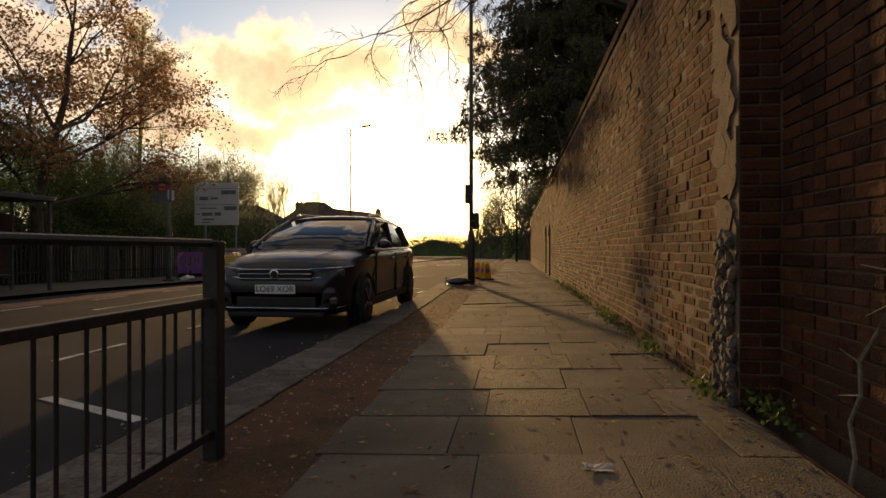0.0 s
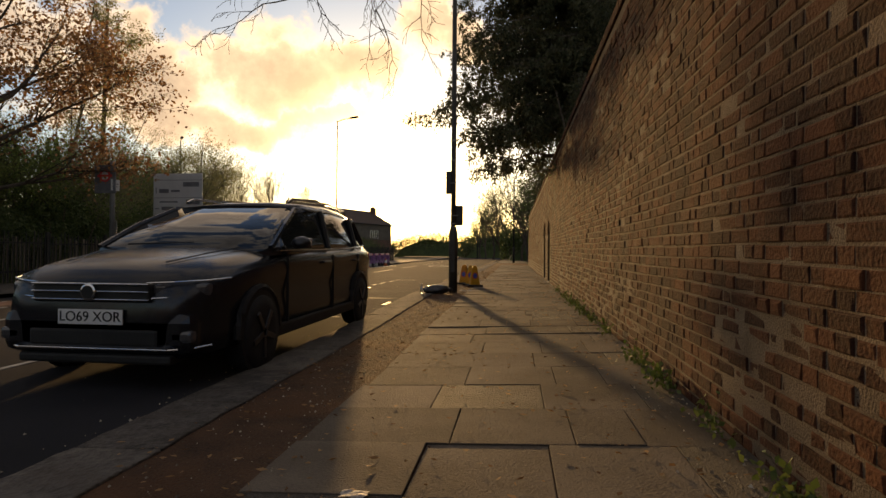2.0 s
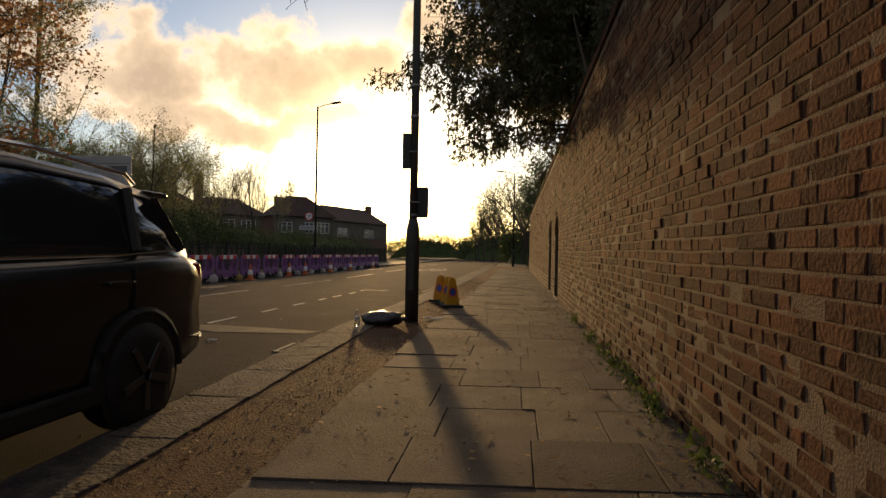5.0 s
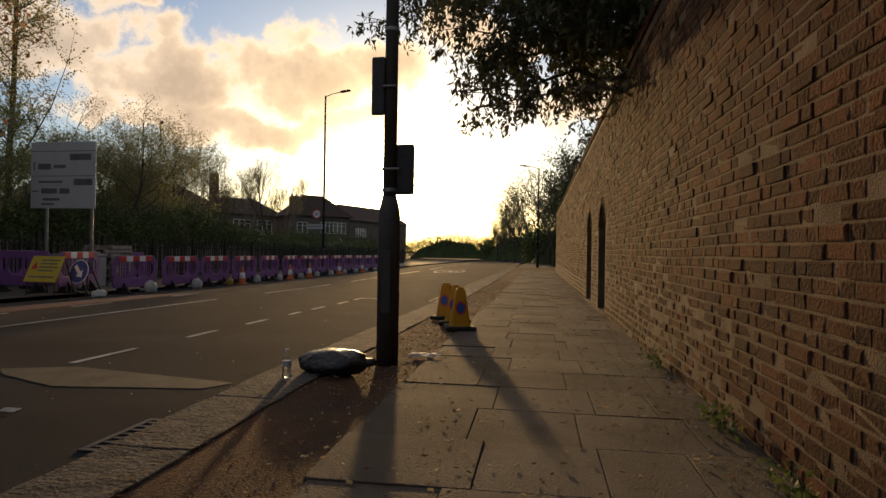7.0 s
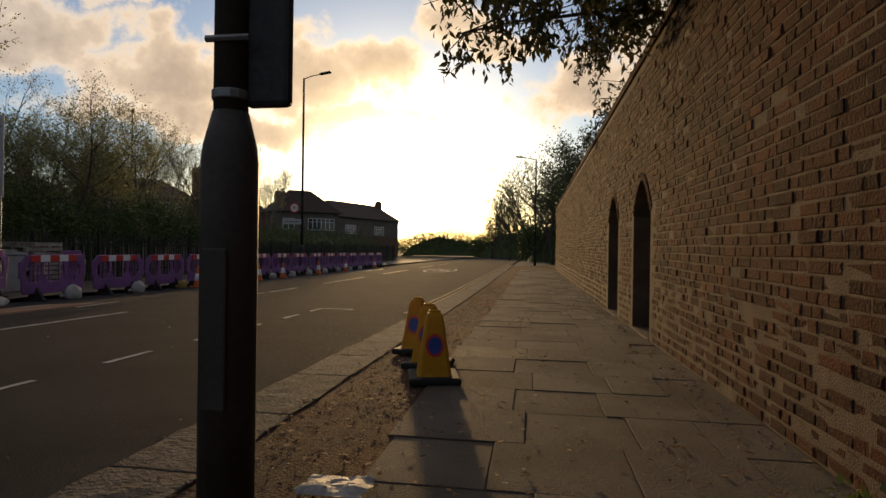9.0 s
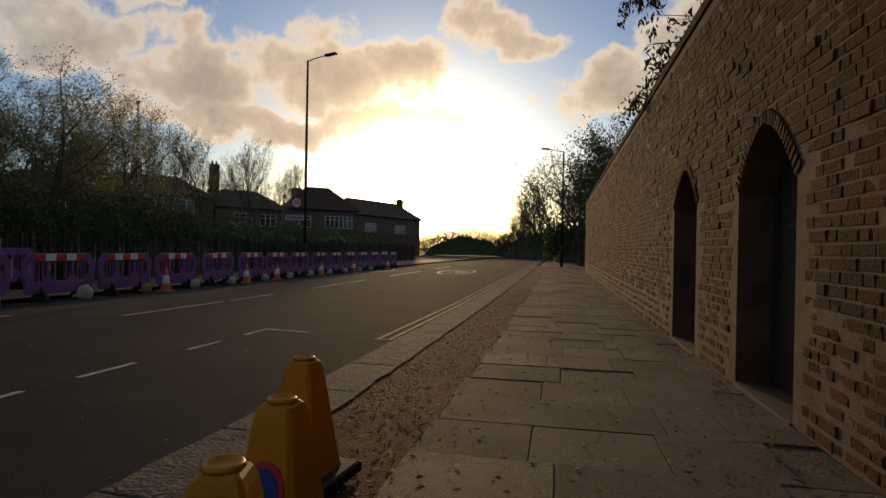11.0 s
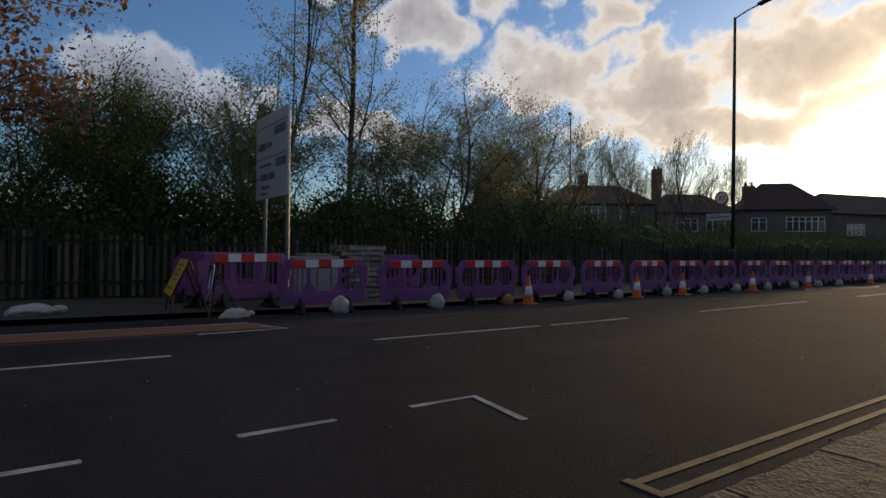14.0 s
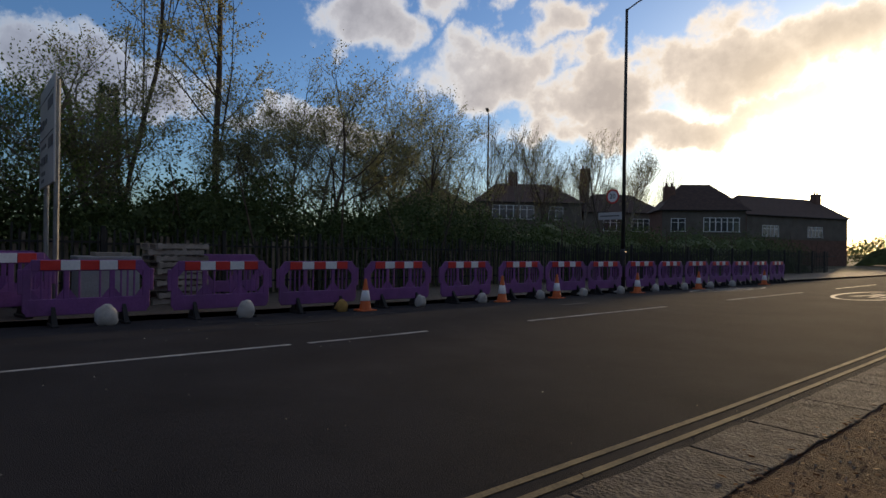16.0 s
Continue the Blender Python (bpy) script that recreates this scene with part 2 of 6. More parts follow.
M_WEED = surface("weed_leaves", (0.045, 0.080, 0.020), (0.125, 0.165, 0.055), 0.6, 4, 20, 0, pieces=0.5, through_light=0.4)
M_LITTER = surface("fallen_leaves", (0.10, 0.045, 0.02), (0.36, 0.20, 0.09), 0.8, 4, 20, 0, pieces=0.8, through_light=0.2)
M_PEBBLE = surface("grit", (0.12, 0.095, 0.07), (0.48, 0.42, 0.34), 0.8, 4, 20, 0, pieces=0.8)
M_FENCE = surface("dark_fence_paint", (0.012, 0.012, 0.012), (0.045, 0.042, 0.036), 0.7, 4, 40, 0.3)
M_FENCE_PALE = surface("weathered_pale_timber", (0.11, 0.090, 0.068), (0.29, 0.235, 0.175), 0.9, 3, 40, 0.5, pieces=0.6, stretch=(1, 1, 0.2))
M_PURPLE = surface("purple_plastic", (0.165, 0.055, 0.195), (0.255, 0.090, 0.290), 0.5, 3, 30, 0.1, dirt=(0.09, 0.06, 0.09), dirt_amount=0.35, spec=0.5)
M_REDREF = surface("red_reflective", (0.58, 0.035, 0.03), (0.70, 0.06, 0.05), 0.35, 4, 30, 0.05, spec=0.5)
M_WHITEREF = surface("white_reflective", (0.72, 0.72, 0.73), (0.88, 0.88, 0.88), 0.35, 4, 30, 0.05, spec=0.5)
M_ORANGE = surface("orange_cone_plastic", (0.52, 0.10, 0.025), (0.66, 0.17, 0.05), 0.5, 4, 30, 0.1)
M_CONEYELLOW = surface("yellow_cone_plastic", (0.62, 0.27, 0.015), (0.78, 0.38, 0.03), 0.45, 4, 30, 0.1, dirt=(0.35, 0.17, 0.03), dirt_amount=0.35, through_light=0.25)
M_BLUE = surface("blue_sign_face", (0.012, 0.045, 0.22), (0.02, 0.07, 0.32), 0.35, 4, 30, 0.05, spec=0.5)
M_SIGNYELLOW = surface("yellow_sign_face", (0.62, 0.38, 0.03), (0.74, 0.48, 0.05), 0.4, 4, 30, 0.05, spec=0.5)
M_SIGNWHITE = surface("white_sign_face", (0.42, 0.42, 0.42), (0.54, 0.54, 0.53), 0.45, 1.5, 20, 0.05, spec=0.4)
M_SIGNGREY = surface("grey_sign_lettering", (0.10, 0.10, 0.11), (0.18, 0.18, 0.19), 0.5, 4, 30, 0)
M_BLACK = surface("black_rubber", (0.012, 0.012, 0.012), (0.035, 0.034, 0.033), 0.75, 6, 60, 0.3)
M_BINBAG = surface("black_plastic_bag", (0.010, 0.010, 0.011), (0.03, 0.03, 0.032), 0.32, 6, 22, 0.8, spec=0.6, bump_size=0.03)
M_BAG = surface("pale_sandbag_cloth", (0.34, 0.32, 0.29), (0.56, 0.53, 0.48), 0.9, 6, 60, 0.6)
M_BAG_OCHRE = surface("ochre_sandbag_cloth", (0.30, 0.18, 0.05), (0.46, 0.29, 0.09), 0.9, 6, 60, 0.6)
M_STEEL = surface("galvanised_steel", (0.16, 0.16, 0.16), (0.30, 0.30, 0.29), 0.5, 3, 40, 0.15, metal=0.7)
M_DARKSTEEL = surface("dark_painted_steel", (0.020, 0.020, 0.021), (0.055, 0.053, 0.05), 0.55, 3, 40, 0.25, dirt=(0.07, 0.05, 0.035), dirt_amount=0.4)
M_COLUMN = surface("grey_painted_column", (0.045, 0.040, 0.035), (0.085, 0.075, 0.065), 0.6, 3, 40, 0.25, dirt=(0.06, 0.045, 0.03), dirt_amount=0.5)
M_WOOD = surface("dark_door_planks", (0.022, 0.017, 0.013), (0.070, 0.052, 0.038), 0.8, 4, 40, 0.5, pieces=0.4, stretch=(1, 1, 0.15))
M_PALLET = surface("pallet_timber", (0.15, 0.130, 0.108), (0.36, 0.325, 0.28), 0.9, 4, 40, 0.5, pieces=0.4)
M_CRATE = surface("grey_site_box", (0.22, 0.22, 0.23), (0.34, 0.34, 0.35), 0.6, 3, 30, 0.2, dirt=(0.16, 0.13, 0.10), dirt_amount=0.4)
M_CARPAINT = surface("dark_metallic_paint", (0.014, 0.015, 0.018), (0.026, 0.027, 0.031), 0.22, 4, 300, 0.02, metal=0.35, dirt=(0.04, 0.036, 0.03), dirt_amount=0.3, spec=0.6)
M_CARBLACK = surface("black_trim_plastic", (0.012, 0.012, 0.012), (0.028, 0.028, 0.028), 0.6, 5, 80, 0.2)
M_CARGLASS = surface("dark_car_glass", (0.010, 0.012, 0.013), (0.018, 0.020, 0.022), 0.04, 2, 20, 0, spec=0.8)
M_CHROME = surface("chrome", (0.62, 0.62, 0.62), (0.72, 0.72, 0.72), 0.12, 4, 30, 0, metal=1.0)
M_LAMPRED = surface("red_lamp_lens", (0.30, 0.008, 0.008), (0.42, 0.02, 0.016), 0.12, 6, 40, 0.1, spec=0.7, through_light=0.3)
M_LAMPCLEAR = surface("headlamp_lens", (0.035, 0.035, 0.038), (0.085, 0.085, 0.09), 0.08, 8, 40, 0.1, spec=0.8)
M_ALLOY = surface("alloy_wheel", (0.06, 0.06, 0.062), (0.12, 0.12, 0.125), 0.35, 5, 60, 0.05, metal=0.9)
M_PLATE = surface("white_number_plate", (0.66, 0.66, 0.64), (0.76, 0.76, 0.74), 0.35, 5, 60, 0, spec=0.5)
M_INK = surface("black_lettering", (0.008, 0.008, 0.008), (0.016, 0.016, 0.016), 0.5, 5, 60, 0)
M_HOUSE = surface("house_brick", (0.10, 0.055, 0.04), (0.20, 0.11, 0.08), 0.9, 2, 25, 0.3)
M_RENDER = surface("house_render", (0.09, 0.075, 0.06), (0.16, 0.135, 0.11), 0.9, 1, 25, 0.2)
M_TILE = surface("roof_tile", (0.045, 0.028, 0.023), (0.095, 0.058, 0.045), 0.85, 3, 25, 0.4, pieces=0.4)
M_WHITE = surface("white_window_paint", (0.62, 0.62, 0.60), (0.78, 0.78, 0.76), 0.5, 4, 30, 0.05)
M_PANE = surface("house_window_glass", (0.03, 0.035, 0.04), (0.06, 0.065, 0.07), 0.06, 2, 20, 0, spec=0.8)
M_PAPER = surface("crumpled_paper", (0.22, 0.20, 0.18), (0.46, 0.43, 0.40), 0.6, 8, 60, 0.6)
M_BOTTLE = glass("clear_plastic", (0.92, 0.96, 0.97), 0.05)


# ---- building helpers ----
def ground_z(y):
    """Height of the near pavement along the street, which falls gently."""
    return 0.0 if y < 17 else -0.012 * (y - 17) if y < 32 else -0.18 - 0.004 * (y - 32)


def cross(y):
    """Fall of the near pavement towards the kerb, for each metre."""
    return 0.035 * min(max((17 - y) / 5, 0.0), 1.0)


def pave_z(x, y):
    return ground_z(y) + cross(y) * (min(max(x, -3.15), 0.3) + 1.1)


ROAD_X = (-13.9, -13.4, -12.2, -10.2, -8.5, -6.0, -4.0, -3.15)
ROAD_Z = (-0.345, -0.33, -0.25, -0.13, -0.115, -0.115, -0.12, -0.125)


def road_z(x, y):
    return ground_z(y) + float(np.interp(x, ROAD_X, ROAD_Z))


def far_z(y):
    return ground_z(y) - 0.245


def link(name, me, material, parent=None, label=""):
    if material and not me.materials:
        me.materials.append(material)
    ob = new(name, me)
    if parent:
        ob.parent = parent
    if label:
        ob["label"] = label
    return ob


def part(name, bm, material, parent=None, label="", smooth=False):
    me = bpy.data.meshes.new(name)
    bmesh.ops.recalc_face_normals(bm, faces=bm.faces[:])
    bm.to_mesh(me)
    bm.free()
    if smooth:
        for p in me.polygons:
            p.use_smooth = True
    return link(name, me, material, parent, label)


def raw(name, verts, faces, material, parent=None, label="", smooth=False):
    me = bpy.data.meshes.new(name)
    me.from_pydata([tuple(v) for v in verts], [], faces)
    me.update()
    if smooth:
        for p in me.polygons:
            p.use_smooth = True
    return link(name, me, material, parent, label)


def thing(name, at, label, category, group="", turn=0):
    ob = new(name)
    ob.empty_display_size = 0.2
    ob.matrix_world = pose(at[0], at[1], at[2], 0, 0, turn)
    return tagged(ob, label, category, group)


def slab(bm, x0, x1, y0, y1, z0, z1, bevel=0.0, m=None):
    """A box between two corners, with bevelled edges."""
    made = bmesh.ops.create_cube(bm, size=1)["verts"]
    for v in made:
        v.co = Vector(((x0 + x1) / 2 + v.co.x * (x1 - x0), (y0 + y1) / 2 + v.co.y * (y1 - y0), (z0 + z1) / 2 + v.co.z * (z1 - z0)))
    if bevel:
        edges = list({e for v in made for e in v.link_edges})
        res = bmesh.ops.bevel(bm, geom=edges, offset=bevel, segments=2, affect="EDGES", profile=0.5)
        made = list({v for v in res["verts"]} | {v for v in made if v.is_valid})
    if m:
        for v in made:
            if v.is_valid:
                v.co = m @ v.co
    return made


def box(x0, x1, y0, y1, z0, z1, bevel=0.0):
    bm = bmesh.new()
    slab(bm, x0, x1, y0, y1, z0, z1, bevel)
    return bm


def ring_pts(c, axis, r, n, start=0.0):
    axis = Vector(axis).normalized()
    a = axis.orthogonal().normalized()
    b = axis.cross(a)
    return [Vector(c) + r * (math.cos(start + 2 * math.pi * i / n) * a + math.sin(start + 2 * math.pi * i / n) * b) for i in range(n)]


def tube(bm, pts, radii, n=8, cap=True):
    """A round tube along a line of points."""
    rings = []
    for i, p in enumerate(pts):
        q0, q1 = Vector(pts[max(i - 1, 0)]), Vector(pts[min(i + 1, len(pts) - 1)])
        ax = (q1 - q0).normalized()
        ref = Vector((0, 0, 1)) if abs(ax.z) < 0.9 else Vector((1, 0, 0))
        a = ax.cross(ref).normalized()
        b = ax.cross(a)
        r = radii[i] if isinstance(radii, (list, tuple)) else radii
        rings.append([bm.verts.new(Vector(p) + r * (math.cos(2 * math.pi * k / n) * a + math.sin(2 * math.pi * k / n) * b)) for k in range(n)])
    for r0, r1 in zip(rings, rings[1:]):
        for k in range(n):
            bm.faces.new((r0[k], r0[(k + 1) % n], r1[(k + 1) % n], r1[k]))
    if cap:
        bm.faces.new(rings[0][::-1])
        bm.faces.new(rings[-1])
    return bm


def pipe(pts, radii, n=8):
    return tube(bmesh.new(), pts, radii, n)


def lathe(profile, n=16, square=False):
    """Turns a profile of (radius, height) round z; square: four flat sides with rounded corners."""
    bm = bmesh.new()
    rings = []
    for r, z in profile:
        ring = []
        for k in range(n):
            a = 2 * math.pi * (k + 0.5) / n
            f = 1.0
            if square:
                f = min(1.0 / max(abs(math.cos(a)), abs(math.sin(a))), 1.3)
            ring.append(bm.verts.new((r * f * math.cos(a), r * f * math.sin(a), z)))
        rings.append(ring)
    for a, b in zip(rings, rings[1:]):
        for k in range(n):
            bm.faces.new((a[k], a[(k + 1) % n], b[(k + 1) % n], b[k]))
    bm.faces.new(rings[0][::-1])
    bm.faces.new(rings[-1])
    return bm


def moved(bm, m):
    bm.transform(m)
    return bm


def writing(body, size, m, material, parent, name="lettering", extrude=0.002):
    cu = bpy.data.curves.new(name, "FONT")
    cu.body, cu.size, cu.extrude, cu.align_x, cu.align_y = body, size, extrude, "CENTER", "CENTER"
    ob = new(name, cu)
    dep = bpy.context.evaluated_depsgraph_get()
    me = bpy.data.meshes.new_from_object(ob.evaluated_get(dep))
    bpy.data.objects.remove(ob)
    bpy.data.curves.remove(cu)
    me.transform(m)
    me.materials.clear()
    return link(name, me, material, parent)


def structure(ob, label, category):
    return tagged(ob, label, category, kind="structure")


# ---- setting: ground, road, pavements ----
rng = random.Random(4)


def sheet(name, xs, zs, y0, y1, step, drop, material):
    """A paved strip that follows the fall of the street, with thickness."""
    ys = [y0 + i * (y1 - y0) / round((y1 - y0) / step) for i in range(round((y1 - y0) / step) + 1)]
    vs, fs, n = [], [], len(xs)
    for y in ys:
        vs += [(x, y, (pave_z(x, y) if name == "pavement" else ground_z(y)) + z) for x, z in zip(xs, zs)]
    top = len(vs)
    for y in ys:
        vs += [(x, y, ground_z(y) + min(zs) - drop) for x in xs]
    for j in range(len(ys) - 1):
        for i in range(n - 1):
            a = j * n + i
            fs.append((a, a + 1, a + n + 1, a + n))
            fs.append((top + a, top + a + n, top + a + n + 1, top + a + 1))
        for i in (0, n - 1):
            a = j * n + i
            fs.append((a, a + n, top + a + n, top + a))
    for j in (0, len(ys) - 1):
        for i in range(n - 1):
            a = j * n + i
            fs.append((a, a + 1, top + a + 1, top + a))
    return raw(name, vs, fs, material)


ground = raw("ground", [(-900, -900, -0.95), (900, -900, -0.95), (900, 1500, -0.95), (-900, 1500, -0.95)], [(0, 1, 2, 3)], M_GROUND)
structure(ground, "dark earth and rough grass reaching the horizon", "ground")
road = sheet("road", ROAD_X, ROAD_Z, -40, 170, 1.5, 0.25, M_ROAD)
structure(road, "dark grey tarmac road with worn white markings", "road")
pavement = sheet("pavement", (-2.85, -2.16, -1.4, -0.7, 0.02), (-0.012, -0.014, -0.016, -0.016, -0.016), -40, 60, 1.5, 0.35, M_VERGE)
structure(pavement, "brown gravelly verge and flagged pavement beside the wall", "pavement")
far_pavement = sheet("far_pavement", (-18.0, -16, -13.9), (-0.245, -0.245, -0.245), -40, 170, 3, 0.3, M_PATCH)
structure(far_pavement, "grey tarmac pavement along the far fence", "pavement")
bank = sheet("far_bank", (-70, -40, -24, -18.0), (-0.2, -0.2, -0.2, -0.26), -40, 170, 6, 0.4, M_GROUND)
structure(bank, "dark earth under the trees behind the fence", "ground")
side_bank = sheet("wall_bank", (0.02, 8, 60), (-0.05, -0.05, -0.05), 52, 170, 6, 0.5, M_GROUND)
structure(side_bank, "dark earth beyond the end of the wall", "ground")
end_pavement = sheet("end_pavement", (-2.85, 0.02), (-0.005, -0.005), 60, 170, 5, 0.3, M_PATCH)
structure(end_pavement, "tarmac pavement further along the street", "pavement")


def marking(name, pts, width, material, label, category="road marking"):
    """A painted stripe that lies on the road along a line of points."""
    vs, fs = [], []
    dense = []
    for (xa, ya), (xb, yb) in zip(pts, pts[1:]):
        n = max(1, int(math.hypot(xb - xa, yb - ya) / 0.7))
        dense += [(xa + (xb - xa) * i / n, ya + (yb - ya) * i / n) for i in range(n)]
    dense.append(pts[-1])
    for i, (x, y) in enumerate(dense):
        xa, ya = dense[max(i - 1, 0)]
        xb, yb = dense[min(i + 1, len(dense) - 1)]
        d = math.hypot(xb - xa, yb - ya) or 1
        nx, ny = -(yb - ya) / d * width / 2, (xb - xa) / d * width / 2
        for s in (1, -1):
            vs.append((x + s * nx, y + s * ny, road_z(x + s * nx, y + s * ny) + 0.005))
            vs.append((x + s * nx, y + s * ny, road_z(x + s * nx, y + s * ny) - 0.02))
    for i in range(len(dense) - 1):
        a = 4 * i
        fs += [(a, a + 2, a + 6, a + 4), (a, a + 4, a + 5, a + 1), (a + 2, a + 3, a + 7, a + 6)]
    fs += [(0, 1, 3, 2), (4 * len(dense) - 4, 4 * len(dense) - 2, 4 * len(dense) - 1, 4 * len(dense) - 3)]
    return structure(raw(name, vs, fs, material), label, category)


# red lane along the far kerb, its edge lines and return
lane = sheet("red_lane", (-11.85, -11.0, -10.08), tuple(float(np.interp(x, ROAD_X, ROAD_Z)) + 0.004 for x in (-11.85, -11.0, -10.08)), -20, 26.9, 1.5, 0.05, M_RED)
structure(lane, "faded red cycle lane surface on the road", "road")
marking("road_marking", [(-11.9, -20), (-11.85, 20), (-11.65, 26.8)], 0.068, M_LINE, "white line edging the red lane by the kerb")
for y0, y1 in [(26.0 - 2.4 * k - 1.05, 26.0 - 2.4 * k) for k in range(1, 10)]:
    marking("road_marking", [(-9.98, y0), (-9.99, y1)], 0.068, M_LINE, "short white dash edging the red lane")
marking("road_marking", [(-10.02, 25.7), (-10.14, 26.95), (-10.85, 26.8)], 0.075, M_LINE, "white return line closing the red lane")
# dashed bay edge near the kerb, closing return
for y0, y1 in [(24.95, 25.6), (23.45, 24.15), (22.4, 22.93), (20.9, 21.6), (19.4, 20.1), (17.6, 18.5), (15.6, 16.5), (13.4, 14.4), (11.2, 12.2), (9.0, 10.0), (6.8, 7.8), (4.6, 5.6)]:
    marking("road_marking", [(-5.49, y0), (-5.5, y1)], 0.068, M_LINE, "short worn white dash edging the parking bay")
marking("road_marking", [(-5.52, 26.2), (-5.53, 26.8), (-4.84, 26.7)], 0.068, M_LINE, "white corner line ending the parking bay")
marking("road_marking", [(-3.9, 4.2), (-4.6, 4.35), (-5.3, 4.0)], 0.090, M_LINE, "worn white bay marking on the tarmac")
marking("road_marking", [(-3.5, 5.2), (-4.5, 5.6)], 0.090, M_LINE, "worn white bay marking on the tarmac")
marking("road_marking", [(-3.8, 13.6), (-5.4, 13.65)], 0.075, M_LINE, "white line across the parking bay")
# centre line
for y0, y1 in [(-6, 1), (3, 9), (11, 16.5), (18.5, 25.1), (27.5, 30.5), (30.75, 32.8), (35.2, 40.2), (43.7, 49.8), (54, 60), (64, 70), (76, 84), (90, 98)]:
    x0 = -8.42 - 0.018 * max(y0 - 24, 0) ** 1.0
    marking("road_marking", [(x0 + 0.0, y0), (x0 - 0.06, y1)], 0.075, M_LINE, "long worn white centre line dash")


def double_line(y0, y1):
    for x in (-3.585, -3.745):
        marking("road_marking", [(x, y0), (x - 0.03, (y0 + y1) / 2), (x - 0.06, y1)], 0.052, M_YELLOW, "worn yellow line along the kerb")


double_line(26.45, 95)
marking("road_marking", [(-3.565, 26.42), (-3.80, 26.42)], 0.06, M_YELLOW, "yellow end bar of the double lines")


def oval(cx, cy, rx, ry):
    marking("road_marking", [(cx + rx * math.cos(a * math.pi / 16), cy + ry * math.sin(a * math.pi / 16)) for a in range(33)], 0.120, M_LINE, "white oval of a painted speed limit roundel")


oval(-6.9, 50.5, 0.9, 3.0)
oval(-11.6, 50.5, 0.75, 2.8)
for k, (cx, cy) in enumerate(((-6.9, 50.5), (-11.6, 50.5))):
    marking("road_marking", [(cx - 0.4, cy + 1.2), (cx - 0.1, cy + 1.2), (cx - 0.1, cy + 0.1), (cx - 0.4, cy - 1.2), (cx - 0.1, cy - 1.2)], 0.090, M_LINE, "painted digit 2 of the roundel")
    marking("road_marking", [(cx + 0.1, cy + 1.2), (cx + 0.4, cy + 1.2), (cx + 0.4, cy - 1.2), (cx + 0.1, cy - 1.2), (cx + 0.1, cy + 1.2)], 0.090, M_LINE, "painted digit 0 of the roundel")
patch = raw("repair_patch", [(x, y, road_z(x, y) + 0.005) for x, y in ((-5.6, 17.0), (-4.9, 16.75), (-3.75, 16.95), (-3.6, 17.2), (-4.3, 17.3), (-5.3, 17.45), (-5.85, 17.2))], [tuple(range(7))], M_PATCH)
structure(patch, "pale worn repair patch in the tarmac", "road")
marking("tar_seam", [(-10.9, 31.0), (-10.8, 31.7), (-10.95, 32.6)], 0.08, M_BLACK, "black tar seam on the road", "road")
marking("tar_seam", [(-10.4, 38.4), (-10.5, 39.6)], 0.25, M_BLACK, "black tar seam on the road", "road")

# drain grate in the gutter
grate = thing("drain_grate", (-3.38, 15.85, road_z(-3.38, 15.85)), "rusty iron drain grate set in the gutter", "drain")
bm = bmesh.new()
for x0, x1, y0, y1 in ((-0.22, 0.22, -0.3, -0.26), (-0.22, 0.22, 0.26, 0.3), (-0.22, -0.18, -0.26, 0.26), (0.18, 0.22, -0.26, 0.26)):
    slab(bm, x0, x1, y0, y1, -0.02, 0.012, 0.003)
part("frame", bm, M_DARKSTEEL, grate)
for k in range(7):
    part("bar", box(-0.18, 0.18, -0.235 + k * 0.074, -0.205 + k * 0.074, -0.02, 0.010, 0.003), M_DARKSTEEL, grate)


# ---- setting: brick wall with two arched doorways ----
WALL_TOP, WALL_T, STEP_Y, WALL_END = 3.5, 0.42, 5.35, 51.6
DOORS = ((23.12, 24.3, 1.55, 2.0), (25.75, 26.98, 1.6, 2.05))


def arch_z(y, d):
    """Height of a pointed arch above y within the doorway d."""
    y0, y1, spring, apex = d
    w, g = (y1 - y0) / 2, ground_z((y0 + y1) / 2)
    u = min(abs(y - (y0 + y1) / 2) / w, 1.0)
    return g + spring + (apex - spring) * (1 - u ** 1.7)


def in_door(y, z, grow=0.0):
    return any(d[0] - grow < y < d[1] + grow and z < arch_z(y, d) + grow for d in DOORS)


def wall_mesh():
    bm = bmesh.new()

    def block(x0, x1, y0, y1, z0, z1):
        slab(bm, x0, x1, y0, y1, z0, z1)

    block(0.0, WALL_T, STEP_Y, DOORS[0][0], -0.5, WALL_TOP)
    block(0.0, WALL_T, DOORS[0][1], DOORS[1][0], -0.5, WALL_TOP)
    block(0.0, WALL_T, DOORS[1][1], WALL_END, -0.7, WALL_TOP)
    block(0.22, WALL_T + 0.2, -40, STEP_Y, -0.5, WALL_TOP)
    for d in DOORS:
        n = 12
        pts = [(d[0] + (d[1] - d[0]) * i / n, arch_z(d[0] + (d[1] - d[0]) * i / n, d)) for i in range(n + 1)]
        for (ya, za), (yb, zb) in zip(pts, pts[1:]):
            v = [bm.verts.new(c) for c in ((0, ya, za), (0, yb, zb), (0, yb, WALL_TOP), (0, ya, WALL_TOP),
                                           (WALL_T, ya, za), (WALL_T, yb, zb), (WALL_T, yb, WALL_TOP), (WALL_T, ya, WALL_TOP))]
            for f in ((0, 1, 2, 3), (7, 6, 5, 4), (1, 0, 4, 5), (3, 2, 6, 7)):
                bm.faces.new([v[i] for i in f])
    return bm


wall = part("wall_long", wall_mesh(), M_MORTAR)
structure(wall, "tall old brown brick garden wall with eroded courses", "wall")


